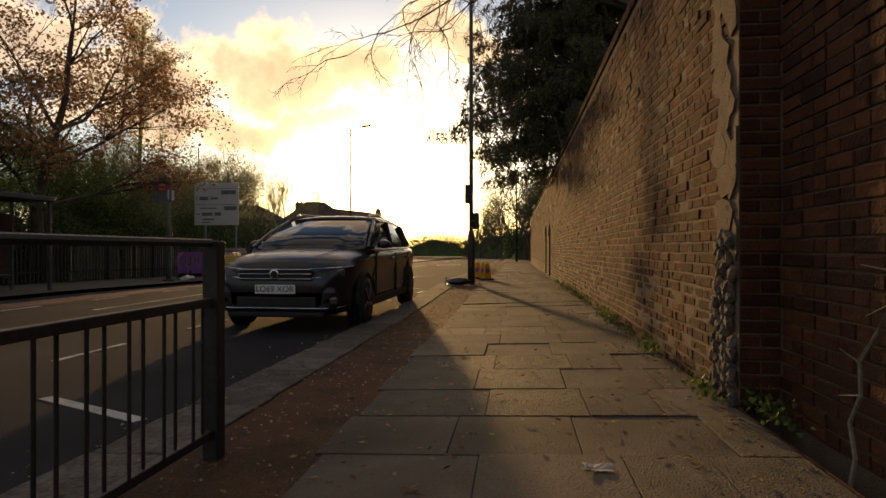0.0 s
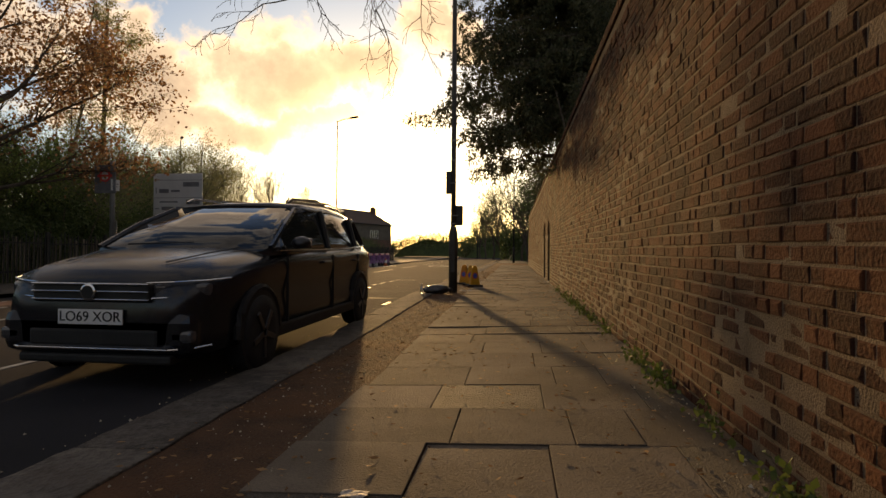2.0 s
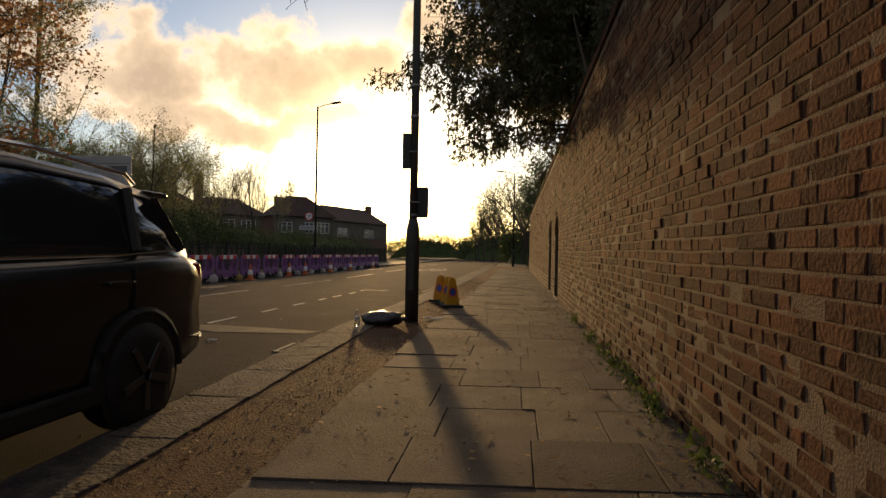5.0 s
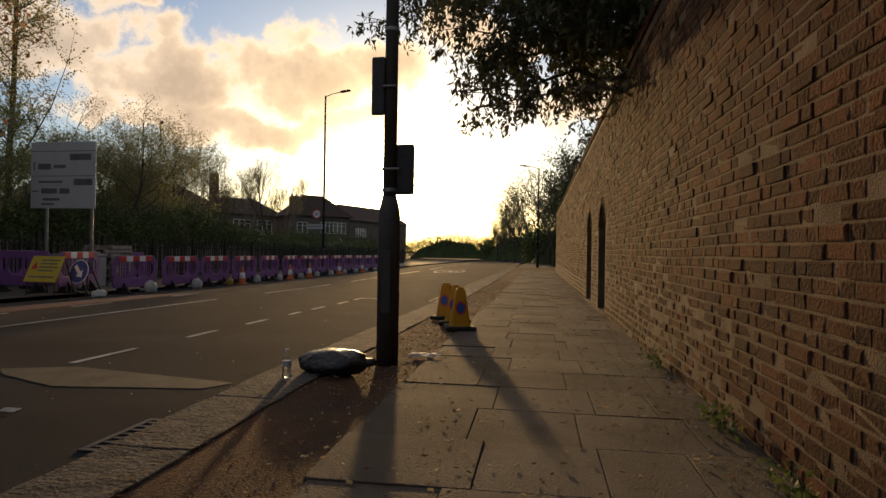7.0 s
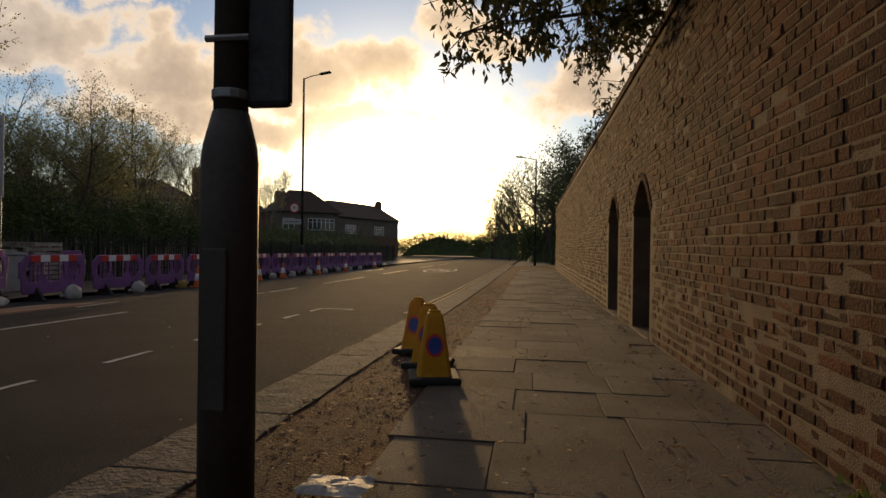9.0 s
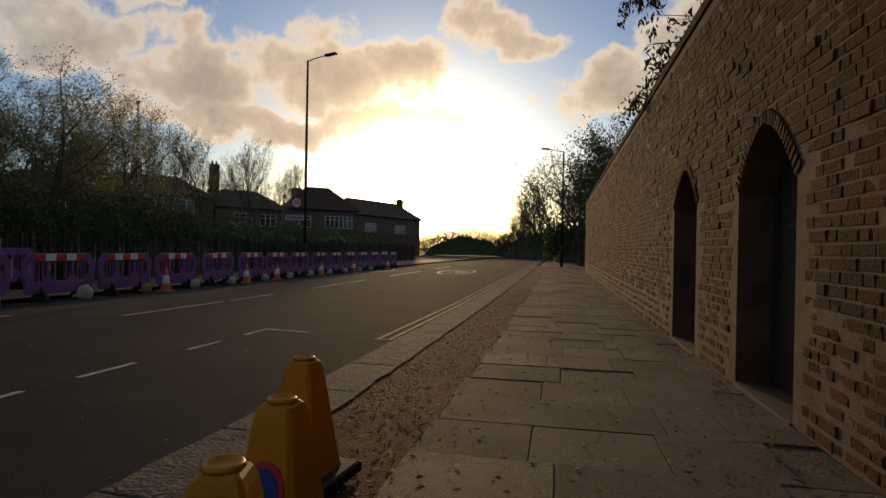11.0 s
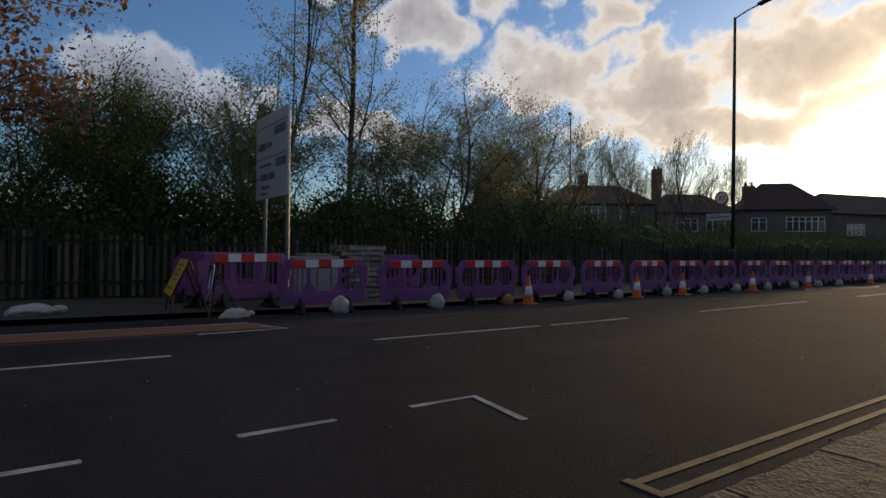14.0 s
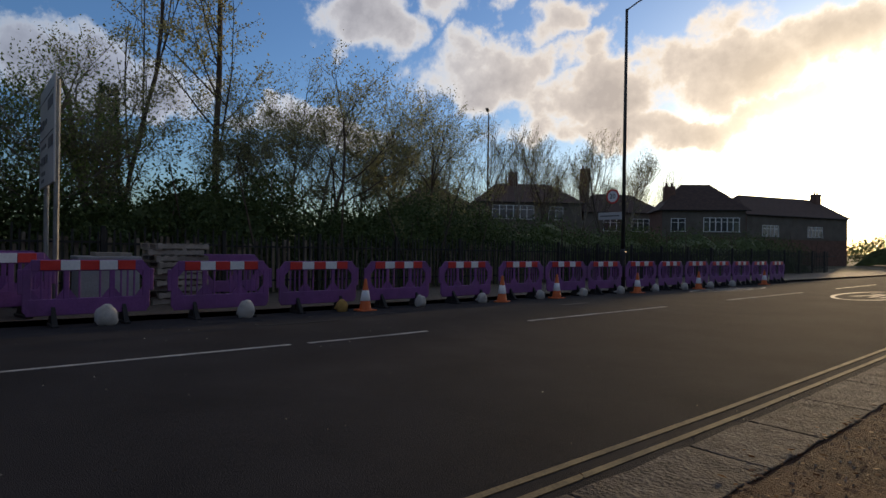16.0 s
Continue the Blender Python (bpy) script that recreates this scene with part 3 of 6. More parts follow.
def brick_shape(l, h, depth, r, wear):
    """Corners and faces of one brick, its face towards -x, with worn arrises."""
    c = 0.004 + 0.005 * wear * r.random()
    j = lambda s: (r.random() - 0.5) * s
    f = [(-depth + j(0.002 + wear * 0.004), y + j(0.008), z + j(0.006)) for y, z in ((c, c), (l - c, c), (l - c, h - c), (c, h - c))]
    m = [(-depth + 0.5 * c + j(0.002), y, z) for y, z in ((0, 0), (l, 0), (l, h), (0, h))]
    b = [(0.03, y, z) for y, z in ((0, 0), (l, 0), (l, h), (0, h))]
    faces = [(0, 3, 2, 1)]
    for i in range(4):
        k = (i + 1) % 4
        faces += [(i, k, 4 + k, 4 + i), (4 + i, 4 + k, 8 + k, 8 + i)]
    return f + m + b, faces


BRICKS = random.Random(11)
SHAPES = {}
for kind, length in (("stretcher", 0.215), ("header", 0.102)):
    SHAPES[kind] = []
    for k in range(10):
        v, f = brick_shape(length, 0.064, 0.002 + 0.005 * BRICKS.random(), BRICKS, 0.9)
        me = bpy.data.meshes.new("brick")
        me.from_pydata(v, [], f)
        me.materials.append(M_BRICK)
        SHAPES[kind].append(me)
single_bricks, rest_v, rest_f = [], [], []
COURSE = 0.075
for c in range(int(WALL_TOP / COURSE) - 1):
    z = c * COURSE + 0.006
    y = STEP_Y + (0.0 if c % 2 else -0.06)
    k = c
    while y < WALL_END - 0.22:
        kind = "stretcher" if (k % 2 == 0) else "header"
        if BRICKS.random() < 0.12:
            kind = "header"
        length = 0.215 if kind == "stretcher" else 0.102
        k += 1
        ym = y + length / 2
        zz = z + (ground_z(ym) if c < 4 else 0.0) * (1 - c / 4 if c < 4 else 0) + 0.006 * math.sin(y * 0.9) + 0.004 * math.sin(y * 2.7 + c)
        missing = BRICKS.random() < (0.005 if c < 9 else 0.001)
        if y > STEP_Y + 0.01 and not missing and not any(in_door(yy, zz + 0.03, 0.10) for yy in (y, ym, y + length)):
            if 8.2 < ym < 9.9 and c < 28 and len(single_bricks) < 300:
                single_bricks.append((kind, BRICKS.randrange(10), y, zz))
            else:
                v, f = brick_shape(length, 0.064, 0.002 + 0.005 * BRICKS.random() + (0.008 if BRICKS.random() < 0.07 else 0) - (0.006 if BRICKS.random() < (0.25 if c < 9 else 0.05) else 0), BRICKS, 2.2 if c < 10 else 1.1)
                o = len(rest_v)
                rest_v += [(a, y + b, zz + e) for a, b, e in v]
                rest_f += [tuple(o + i for i in q) for q in f]
        y += length + 0.010
# the set-back stretch and the end face of the step
for c in range(int(WALL_TOP / COURSE) - 1):
    z = c * COURSE + 0.006
    y = -3.0 + (0.11 if c % 2 else 0.0)
    while y < STEP_Y - 0.06:
        length = min(0.215 if BRICKS.random() < 0.6 else 0.102, STEP_Y - 0.006 - y)
        v, f = brick_shape(length, 0.064, 0.008 + 0.008 * BRICKS.random(), BRICKS, 1.0)
        o = len(rest_v)
        rest_v += [(0.22 + a, y + b, z + e) for a, b, e in v]
        rest_f += [tuple(o + i for i in q) for q in f]
        y += length + 0.010
    for x0, length in ((0.006, 0.102), (0.118, 0.096)) if c % 2 else ((0.006, 0.208),):
        v, f = brick_shape(length, 0.064, 0.008, BRICKS, 1.5)
        o = len(rest_v)
        rest_v += [(x0 + length - b, STEP_Y + a, z + e) for a, b, e in v]
        rest_f += [tuple(o + i for i in q) for q in f]
# bricks round the arches, and the coping of bricks on edge
for d in DOORS:
    n = 15
    for i in range(n):
        for side in (0, 1):
            u = (i + 0.5) / n
            y = d[0] + (d[1] - d[0]) * (u / 2 if side == 0 else 1 - u / 2)
            zz = arch_z(y, d)
            slope = (arch_z(min(y + 0.01, d[1]), d) - arch_z(max(y - 0.01, d[0]), d)) / 0.02
            a = math.atan(slope)
            v, f = brick_shape(0.035 + 0.01 * BRICKS.random(), 0.10, 0.014, BRICKS, 0.8)
            o = len(rest_v)
            rest_v += [(p, y + (q - 0.02) * math.cos(a) - r * math.sin(a), zz + 0.004 + (q - 0.02) * math.sin(a) + r * math.cos(a)) for p, q, r in v]
            rest_f += [tuple(o + j for j in q) for q in f]
for y in np.arange(STEP_Y, WALL_END - 0.08, 0.085):
    v, f = brick_shape(0.072, 0.11, 0.03, BRICKS, 1.2)
    o = len(rest_v)
    rest_v += [(a, float(y) + b, WALL_TOP - 0.03 + e) for a, b, e in v]
    rest_f += [tuple(o + i for i in q) for q in f]
bricks = raw("brickwork", rest_v, rest_f, M_BRICK, wall)
tagged(bricks, "weathered brown and red bricks", kind="stuff")
# pale plaster left on the corner by the step
corner = bmesh.new()
for k in range(46):
    y0, z0 = STEP_Y + 0.01 + 0.30 * rng.random(), 0.95 + 2.4 * rng.random() ** 0.8
    v = [corner.verts.new((-0.012 - 0.004 * rng.random(), y0 + q * rng.uniform(0.05, 0.13), z0 + w * rng.uniform(0.04, 0.12))) for q, w in ((-1, -1), (0.2, -1.3), (1, -0.7), (1.2, 0.4), (0.5, 1.2), (-0.6, 1.1), (-1.2, 0.2))]
    for u in v:
        u.co.y = max(u.co.y, STEP_Y + 0.003)
    f = corner.faces.new(v)
    ex = bmesh.ops.extrude_face_region(corner, geom=[f])
    bmesh.ops.translate(corner, verts=[e for e in ex["geom"] if isinstance(e, bmesh.types.BMVert)], vec=(0.02, 0, 0))
part("plaster", corner, M_MORTAR, wall, "pale crumbling render patches on the corner")


# knapped flints bedded in the foot of the corner
FLINTS = []
for k in range(8):
    bm = bmesh.new()
    bmesh.ops.create_icosphere(bm, subdivisions=1, radius=1)
    for v in bm.verts:
        f = 1 + 0.45 * noise.noise(v.co * 1.7 + Vector((k * 5.0, 0, 0)))
        v.co = Vector((v.co.x * 0.030 * f, v.co.y * (0.030 + 0.004 * k) * f, v.co.z * 0.055 * f))
    me = bpy.data.meshes.new("flint")
    bm.to_mesh(me)
    bm.free()
    me.materials.append(M_KERB if k % 3 else M_MORTAR)
    FLINTS.append(me)
for k in range(90):
    ob = new("flint", rng.choice(FLINTS))
    ob.parent = wall
    zf = 0.03 + 0.98 * rng.random() ** 1.2
    ob.matrix_basis = Matrix.Translation((-0.006 - 0.014 * rng.random(), STEP_Y + 0.03 + (0.42 - 0.16 * zf) * rng.random(), zf)) @ Matrix.Rotation(radians(rng.uniform(-50, 50)), 4, "X")


def arched_door(d, label, name):
    y0, y1 = d[0], d[1]
    g = ground_z((y0 + y1) / 2)
    door = thing(name, (0.26, (y0 + y1) / 2, g), label, "door")
    structure(door, label, "door")
    n = 7
    w = (y1 - y0) / n
    for i in range(n):
        a, b = y0 + i * w + 0.004, y0 + (i + 1) * w - 0.004
        bm = bmesh.new()
        v = [bm.verts.new(c) for c in ((0.0, a, g + 0.03), (0.0, b, g + 0.03), (0.0, b, arch_z(b, d) + 0.06), (0.0, a, arch_z(a, d) + 0.06))]
        f = bm.faces.new(v)
        ex = bmesh.ops.extrude_face_region(bm, geom=[f])
        bmesh.ops.translate(bm, verts=[e for e in ex["geom"] if isinstance(e, bmesh.types.BMVert)], vec=(0.045, 0, 0))
        moved(bm, Matrix.Translation((-0.0, -(y0 + y1) / 2, -g)))
        part("plank", bm, M_WOOD, door)
    for z in (0.35, 1.25):
        part("hinge_strap", box(-0.012, 0.002, -0.5, 0.25, z, z + 0.05, 0.003), M_DARKSTEEL, door)
    part("handle", moved(pipe(ring_pts((0, 0, 0), (1, 0, 0), 0.05, 10) + [ring_pts((0, 0, 0), (1, 0, 0), 0.05, 10)[0]], 0.008, 6), Matrix.Translation((-0.02, 0.42, 0.95))), M_DARKSTEEL, door)
    part("threshold", box(-0.28, 0.1, -(y1 - y0) / 2 + 0.003, (y1 - y0) / 2 - 0.003, -0.12, 0.02, 0.01), M_SLAB, door)


arched_door(DOORS[0], "dark plank door in a pointed brick arch", "door_1")
arched_door(DOORS[1], "dark plank door in a pointed brick arch", "door_2")
back = thing("wall_back", (0, 0, 0), "plain brick wall closing the street", "wall")
structure(back, "plain brick wall closing the street behind", "wall")
part("wall_panel", box(-18, 3, -40.6, -40.0, -0.6, 5.0), M_HOUSE, back)


# ---- setting: fence on the far side ----
FENCE_X = -18.1
fence = thing("fence", (FENCE_X, 30, far_z(30)), "dark railing fence backed by weathered pale palings", "fence")
FZ = far_z(30)


def paling(w, h, t, pointed=0.06):
    bm = bmesh.new()
    pts = [(-w / 2, 0), (w / 2, 0), (w / 2, h - pointed), (0, h), (-w / 2, h - pointed)]
    f = bm.faces.new([bm.verts.new((0, y, z)) for y, z in pts])
    ex = bmesh.ops.extrude_face_region(bm, geom=[f])
    bmesh.ops.translate(bm, verts=[e for e in ex["geom"] if isinstance(e, bmesh.types.BMVert)], vec=(t, 0, 0))
    bmesh.ops.recalc_face_normals(bm, faces=bm.faces[:])
    me = bpy.data.meshes.new("paling")
    bm.to_mesh(me)
    bm.free()
    return me


PALINGS = []
for k in range(5):
    me = paling(0.035 + 0.008 * (k % 3), 1.62 + 0.05 * k, 0.022)
    me.materials.append(M_FENCE)
    PALINGS.append(me)
PALES = []
for k in range(5):
    me = paling(0.075 + 0.015 * (k % 2), 1.30 + 0.07 * k, 0.018, 0.02)
    me.materials.append(M_FENCE_PALE)
    PALES.append(me)
far_v, far_f = [], []
fr = random.Random(8)
for i in range(520):
    y = -6 + i * 0.175 + fr.uniform(-0.012, 0.012)
    zb = far_z(y) + 0.03
    single = 22 < y < 48
    for meshes, dx, off in ((PALINGS, 0.0, 0.0), (PALES, -0.10, 0.08)):
        if meshes is PALES and fr.random() < 0.12:
            continue
        me = fr.choice(meshes)
        lean = radians(fr.uniform(-1.5, 1.5))
        m = Matrix.Translation((FENCE_X + dx, y + off, zb)) @ Matrix.Rotation(lean, 4, "X")
        if single:
            ob = new("paling", me)
            ob.parent = fence
            ob.matrix_basis = fence.matrix_world.inverted() @ m
        elif meshes is PALINGS or y < 62:
            o = len(far_v)
            far_v += [m @ v.co for v in me.vertices]
            far_f += [tuple(o + j for j in p.vertices) for p in me.polygons]
inv = fence.matrix_world.inverted()
ob = raw("paling_run", [inv @ v for v in far_v], far_f, M_FENCE, fence)
tagged(ob, "dark palings further along", kind="stuff")
for z in (0.35, 1.35):
    for y in range(-6, 85, 3):
        part("rail", box(-0.03, 0.0, y - 30 + 0.05, y - 27 - 0.05, far_z(y) - FZ + z, far_z(y) - FZ + z + 0.05), M_FENCE, fence)
for y in range(-6, 85, 3):
    part("post", box(-0.06, 0.05, y - 30 - 0.05, y - 30 + 0.05, far_z(y) - FZ - 0.02, far_z(y) - FZ + 1.82, 0.01), M_FENCE, fence)


# ---- plants ----
def leaf_mesh(points, size, r, droop=0.0, long=1.0):
    """Many small folded leaves, one at each point."""
    n = len(points)
    p = np.asarray(points, float)
    d = r.normal(size=(n, 3))
    d[:, 2] -= droop * 2.2
    d /= np.linalg.norm(d, axis=1)[:, None]
    u = np.cross(d, r.normal(size=(n, 3)))
    u /= np.linalg.norm(u, axis=1)[:, None]
    s = size * r.uniform(0.6, 1.35, n)[:, None]
    w = np.cross(d, u)
    a, b = p - d * s * 0.1, p + d * s * long
    c, e = p + d * s * 0.45 * long + u * s * 0.34 + w * s * 0.10, p + d * s * 0.45 * long - u * s * 0.34 + w * s * 0.10
    v = np.stack((a, c, b, e), 1).reshape(-1, 3)
    f = np.arange(4 * n).reshape(-1, 4)
    me = bpy.data.meshes.new("leaves")
    me.vertices.add(4 * n)
    me.vertices.foreach_set("co", v.ravel())
    me.loops.add(4 * n)
    me.loops.foreach_set("vertex_index", f.ravel())
    me.polygons.add(n)
    me.polygons.foreach_set("loop_start", np.arange(0, 4 * n, 4))
    me.update(calc_edges=True)
    return me


def limbs(base, height, r0, r, levels=4, spread=0.6, fork=3, trunk_share=0.35, up=0.5, wiggle=0.12, side=(0, 0), leader=False):
    """Grows trunk and limbs; returns the tapered segments and the twig ends."""
    segs, ends = [], []

    def shoot(p, d, length, rad, level):
        n = (11 if leader else 4) if level == 0 else 3
        for i in range(n):
            dd = (d + Vector(r.normal(size=3)) * wiggle + Vector((0, 0, up * 0.12 if level else 0.8 if leader else 0.0))).normalized()
            q = p + dd * (length / n)
            r1 = rad * (1 - 0.45 * (i + 1) / n)
            segs.append((p, q, rad * (1 - 0.45 * i / n), r1, level))
            if level >= levels - 2:
                ends.append(q)
            if level < levels and i >= ((2 if leader else n - 3) if level == 0 else 1):
                for _ in range((2 if leader else fork) if level < 2 else 2):
                    az = r.uniform(0, 2 * math.pi)
                    lat = Vector((math.cos(az) + side[0], math.sin(az) + side[1], 0))
                    nd = (dd * (1 - spread * 0.5) + lat * spread + Vector((0, 0, up * 0.35))).normalized()
                    shoot(q, nd, length * (r.uniform(0.42, 0.66) if level or not leader else r.uniform(0.16, 0.30) * (1.15 - 0.6 * i / n)), r1 * (r.uniform(0.45, 0.65) if level or not leader else 0.35), level + 1)
            p, d = q, dd
        if level < levels:
            shoot(p, (d + Vector(r.normal(size=3)) * 0.15).normalized(), length * (0.12 if leader and level == 0 else 0.6), r1, level + 1)
        else:
            ends.append(p)

    shoot(Vector(base), Vector((side[0] * 0.1, side[1] * 0.1, 1)).normalized(), height * trunk_share, r0, 0)
    return segs, ends


def limb_mesh(segs, thin=0.004, slim=True):
    vs, fs = [], []
    for p, q, ra, rb, level in segs:
        n = 8 if level == 0 else 5 if level == 1 else 3
        ax = (q - p).normalized()
        a = ax.orthogonal().normalized()
        b = ax.cross(a)
        o = len(vs)
        most = (9.0, 9.0, 0.05, 0.012, 0.0055, 0.004)[min(level, 5)] if slim else 9.0
        for c, rad in ((p, min(max(ra, thin), most)), (q, min(max(rb, thin), most))):
            for k in range(n):
                t = 2 * math.pi * k / n
                vs.append(c + rad * (math.cos(t) * a + math.sin(t) * b))
        for k in range(n):
            fs.append((o + k, o + (k + 1) % n, o + n + (k + 1) % n, o + n + k))
    return vs, fs


def tree(name, at, height, r0, label, leaf=None, leaves=4000, size=0.10, seed=1, levels=4, spread=0.6, fork=3, up=0.5, share=0.35, bark=M_BARK,
         scatter=0.35, droop=0.0, side=(0, 0), crop=None, wiggle=0.12, leader=False, keep=None, slim=True):
    r = np.random.default_rng(seed)
    segs, ends = limbs((0, 0, 0), height, r0, r, levels, spread, fork, share, up, wiggle, side, leader)
    top = max(e.z for e in ends)
    k = height / top
    segs = [(p * k, q * k, a, b, l) for p, q, a, b, l in segs]
    ends = [e * k for e in ends]
    if keep:
        segs = [g for g in segs if keep(g[1] + Vector(at))]
    t = thing(name, at, label, "tree")
    vs, fs = limb_mesh(segs, slim=slim)
    raw("trunk", vs, fs, bark, t)
    if leaf:
        pts = np.array([tuple(e) for e in ends])
        pick = pts[r.integers(0, len(pts), leaves)] + r.normal(size=(leaves, 3)) * scatter
        pick = pick[pick[:, 2] > height * 0.12]
        if crop:
            pick = pick[crop(pick + np.array(at))]
        me = leaf_mesh(pick, size, r, droop)
        link("crown", me, leaf, t)
    return t


def hedge(name, x0, x1, y0, y1, h, label, leaf, n, size, seed, lumps=1.0, base=-0.3, fill=0.8, even=1.0):
    """A shrubbery: stems and a loose lumpy mass of leaves with an uneven top."""
    r = np.random.default_rng(seed)
    t = thing(name, ((x0 + x1) / 2, (y0 + y1) / 2, base), label, "shrub")
    y = r.uniform(y0, y1, n)
    x = r.uniform(x0, x1, n)
    prof = 0.70 + even * (0.20 * np.sin(y * 1.1 / lumps + seed) + 0.13 * np.sin(y * 2.9 / lumps + 2 * seed) + 0.08 * np.sin(y * 7.3 / lumps))
    side = 1 - 0.45 * np.abs((x - (x0 + x1) / 2) / ((x1 - x0) / 2)) ** 2
    z = h * prof * side * np.sqrt(r.uniform(0.0, 1.0, n)) * (1 + 0.10 * r.normal(size=n))
    pts = np.stack((x - (x0 + x1) / 2, y - (y0 + y1) / 2, z), 1)
    link("foliage", leaf_mesh(pts, size, r), leaf, t)
    ny = max(6, int((y1 - y0) / 0.7))
    vs, fs = [], []
    for j in range(ny + 1):
        yy = y0 + (y1 - y0) * j / ny
        pf = 0.70 + even * (0.20 * math.sin(yy * 1.1 / lumps + seed) + 0.13 * math.sin(yy * 2.9 / lumps + 2 * seed))
        for k in range(9):
            u = -1 + k / 4
            vs.append((u * (x1 - x0) * 0.42 + 0.2 * r.normal(), yy - (y0 + y1) / 2 + 0.15 * r.normal(), max(-0.3, h * pf * fill * (1 - abs(u) ** 3) * (1 - abs(2 * j / ny - 1) ** 6) * (1 + 0.10 * r.normal())) if abs(u) < 1 else -0.3))
    for j in range(ny):
        for k in range(8):
            o = j * 9 + k
            fs.append((o, o + 1, o + 10, o + 9))
    raw("core", vs, fs, M_LEAF_DARK, t)
    segs = []
    for i in range(max(6, int((y1 - y0) * 2))):
        p = Vector((r.uniform(x0, x1) - (x0 + x1) / 2, r.uniform(y0, y1) - (y0 + y1) / 2, -0.1))
        d = Vector((r.normal() * 0.16, r.normal() * 0.16, 1)).normalized()
        q = p + d * h * r.uniform(0.45, 0.95)
        segs.append((p, q, 0.05, 0.015, 1))
    vs, fs = limb_mesh(segs)
    tagged(raw("stems", vs, fs, M_BARK, t), kind="stuff")
    return t


G0 = -0.45
tree("autumn_tree", (-18.9, 21.3, G0), 13.0, 0.24, "broad tree with rusty brown and orange leaves", M_LEAF_RUST, 12000, 0.13, 3, 4, 0.85, 3, 0.22, 0.28, scatter=0.22, side=(0.35, 0.45))
tree("green_tree", (-19.2, 13.0, G0), 10.0, 0.2, "leafy green tree touched with yellow behind the fence", M_LEAF_PALE, 14000, 0.10, 5, 4, 0.7, 3, 0.3, 0.3, scatter=0.28)
tree("green_tree", (-20.2, 17.0, G0), 7.0, 0.16, "lower green tree behind the fence", M_LEAF_GREEN, 12000, 0.09, 6, 4, 0.7, 3, 0.2, 0.25, scatter=0.28)
tree("tall_airy_tree", (-24.5, 34.8, G0), 16.0, 0.15, "tall slender tree with sparse small leaves", M_LEAF_PALE, 12000, 0.10, 9, 3, 0.85, 3, 0.35, 0.85, scatter=0.13, leader=True, wiggle=0.05)
tree("thin_bare_tree", (-24.4, 31.5, G0), 15.0, 0.10, "thin bare tree with upright twigs", None, 0, 0, 12, 2, 0.25, 2, 1.2, 0.6, wiggle=0.05)
for k, (x, y, h, s, n, lf) in enumerate(((-21.5, 37.5, 8.6, 21, 3600, M_LEAF_PALE), (-22, 40.5, 7.6, 22, 3200, M_LEAF_PALE), (-22.5, 44, 9.3, 23, 3000, M_LEAF_PALE), (-21, 29.0, 7.0, 24, 3000, M_LEAF_GREEN),
                                         (-21.5, 25.5, 6.6, 25, 3800, M_LEAF_GREEN), (-22, 32.0, 6.0, 26, 2600, M_LEAF_PALE), (-22.5, 35.5, 6.8, 28, 3600, M_LEAF_PALE), (-23.5, 38.8, 8.2, 29, 3800, M_LEAF_PALE), (-23.5, 42.2, 7.6, 30, 3600, M_LEAF_PALE), (-24, 46, 7.4, 31, 3000, M_LEAF_PALE), (-21.5, 27.2, 7.2, 33, 3800, M_LEAF_GREEN), (-22.5, 31.0, 8.0, 34, 3200, M_LEAF_PALE), (-20.8, 23.2, 6.0, 36, 3600, M_LEAF_GREEN))):
    tree("young_tree", (x, y, G0), h, 0.11, "young many-stemmed tree with small pale leaves" if lf is M_LEAF_PALE else "young many-stemmed tree with green leaves", lf, int(n * (2.8 if lf is M_LEAF_GREEN else 2.2)), 0.075, s, 4, 0.8, 3 if lf is M_LEAF_GREEN else 2, 0.42, 0.30, scatter=0.28 if lf is M_LEAF_GREEN else 0.15, bark=M_PALE_BARK if k % 2 else M_BARK)
# airy row that rises behind the shrubs and the nearer houses
for k, (x, y, h) in enumerate(((-25.5, 27.5, 7.4), (-26.5, 40.0, 9.2), (-25.5, 44.5, 9.8), (-26.0, 48.5, 9.4))):
    tree("young_tree", (x, y, G0), h, 0.12, "airy young tree with fine twigs and pale buds", M_LEAF_PALE, 5500, 0.075, 300 + k, 4, 0.7, 2, 0.5, 0.32, scatter=0.16, bark=M_PALE_BARK if k % 2 else M_BARK)
for k, (x, y, h) in enumerate(((-33.0, 57.0, 11.6), (-31.2, 58.6, 11.0), (-29.4, 60.2, 10.0), (-27.5, 61.6, 9.8), (-25.8, 62.8, 10.4), (-24.3, 64.0, 9.0), (-30.5, 63.0, 10.2), (-34.5, 54.0, 10.4))):
    tree("bare_tree", (x, y, G0), h, 0.12, "slender budding tree in front of the houses", M_LEAF_PALE, 1300, 0.085, 330 + k, 4, 0.42, 2, 0.8, 0.36, scatter=0.12, bark=M_PALE_BARK if k % 2 else M_BARK)
for k, (x, y, h) in enumerate(((-60, 84, 16), (-57, 88, 19), (-54, 90, 17), (-51, 93, 15.5), (-48, 96, 15), (-45, 99, 16), (-42, 102, 15), (-64, 79, 17), (-58, 91, 17), (-49, 99, 15))):
    tree("bare_tree", (-1.75 + 1.36 * (x + 1.75), 26 + 1.36 * (y - 26), G0), h * 1.2, 0.2, "leafless tree behind the houses", M_LEAF_PALE if k % 2 else None, 500, 0.12, 40 + k, 4, 0.5, 3, 0.8, 0.35, scatter=0.3, slim=False)
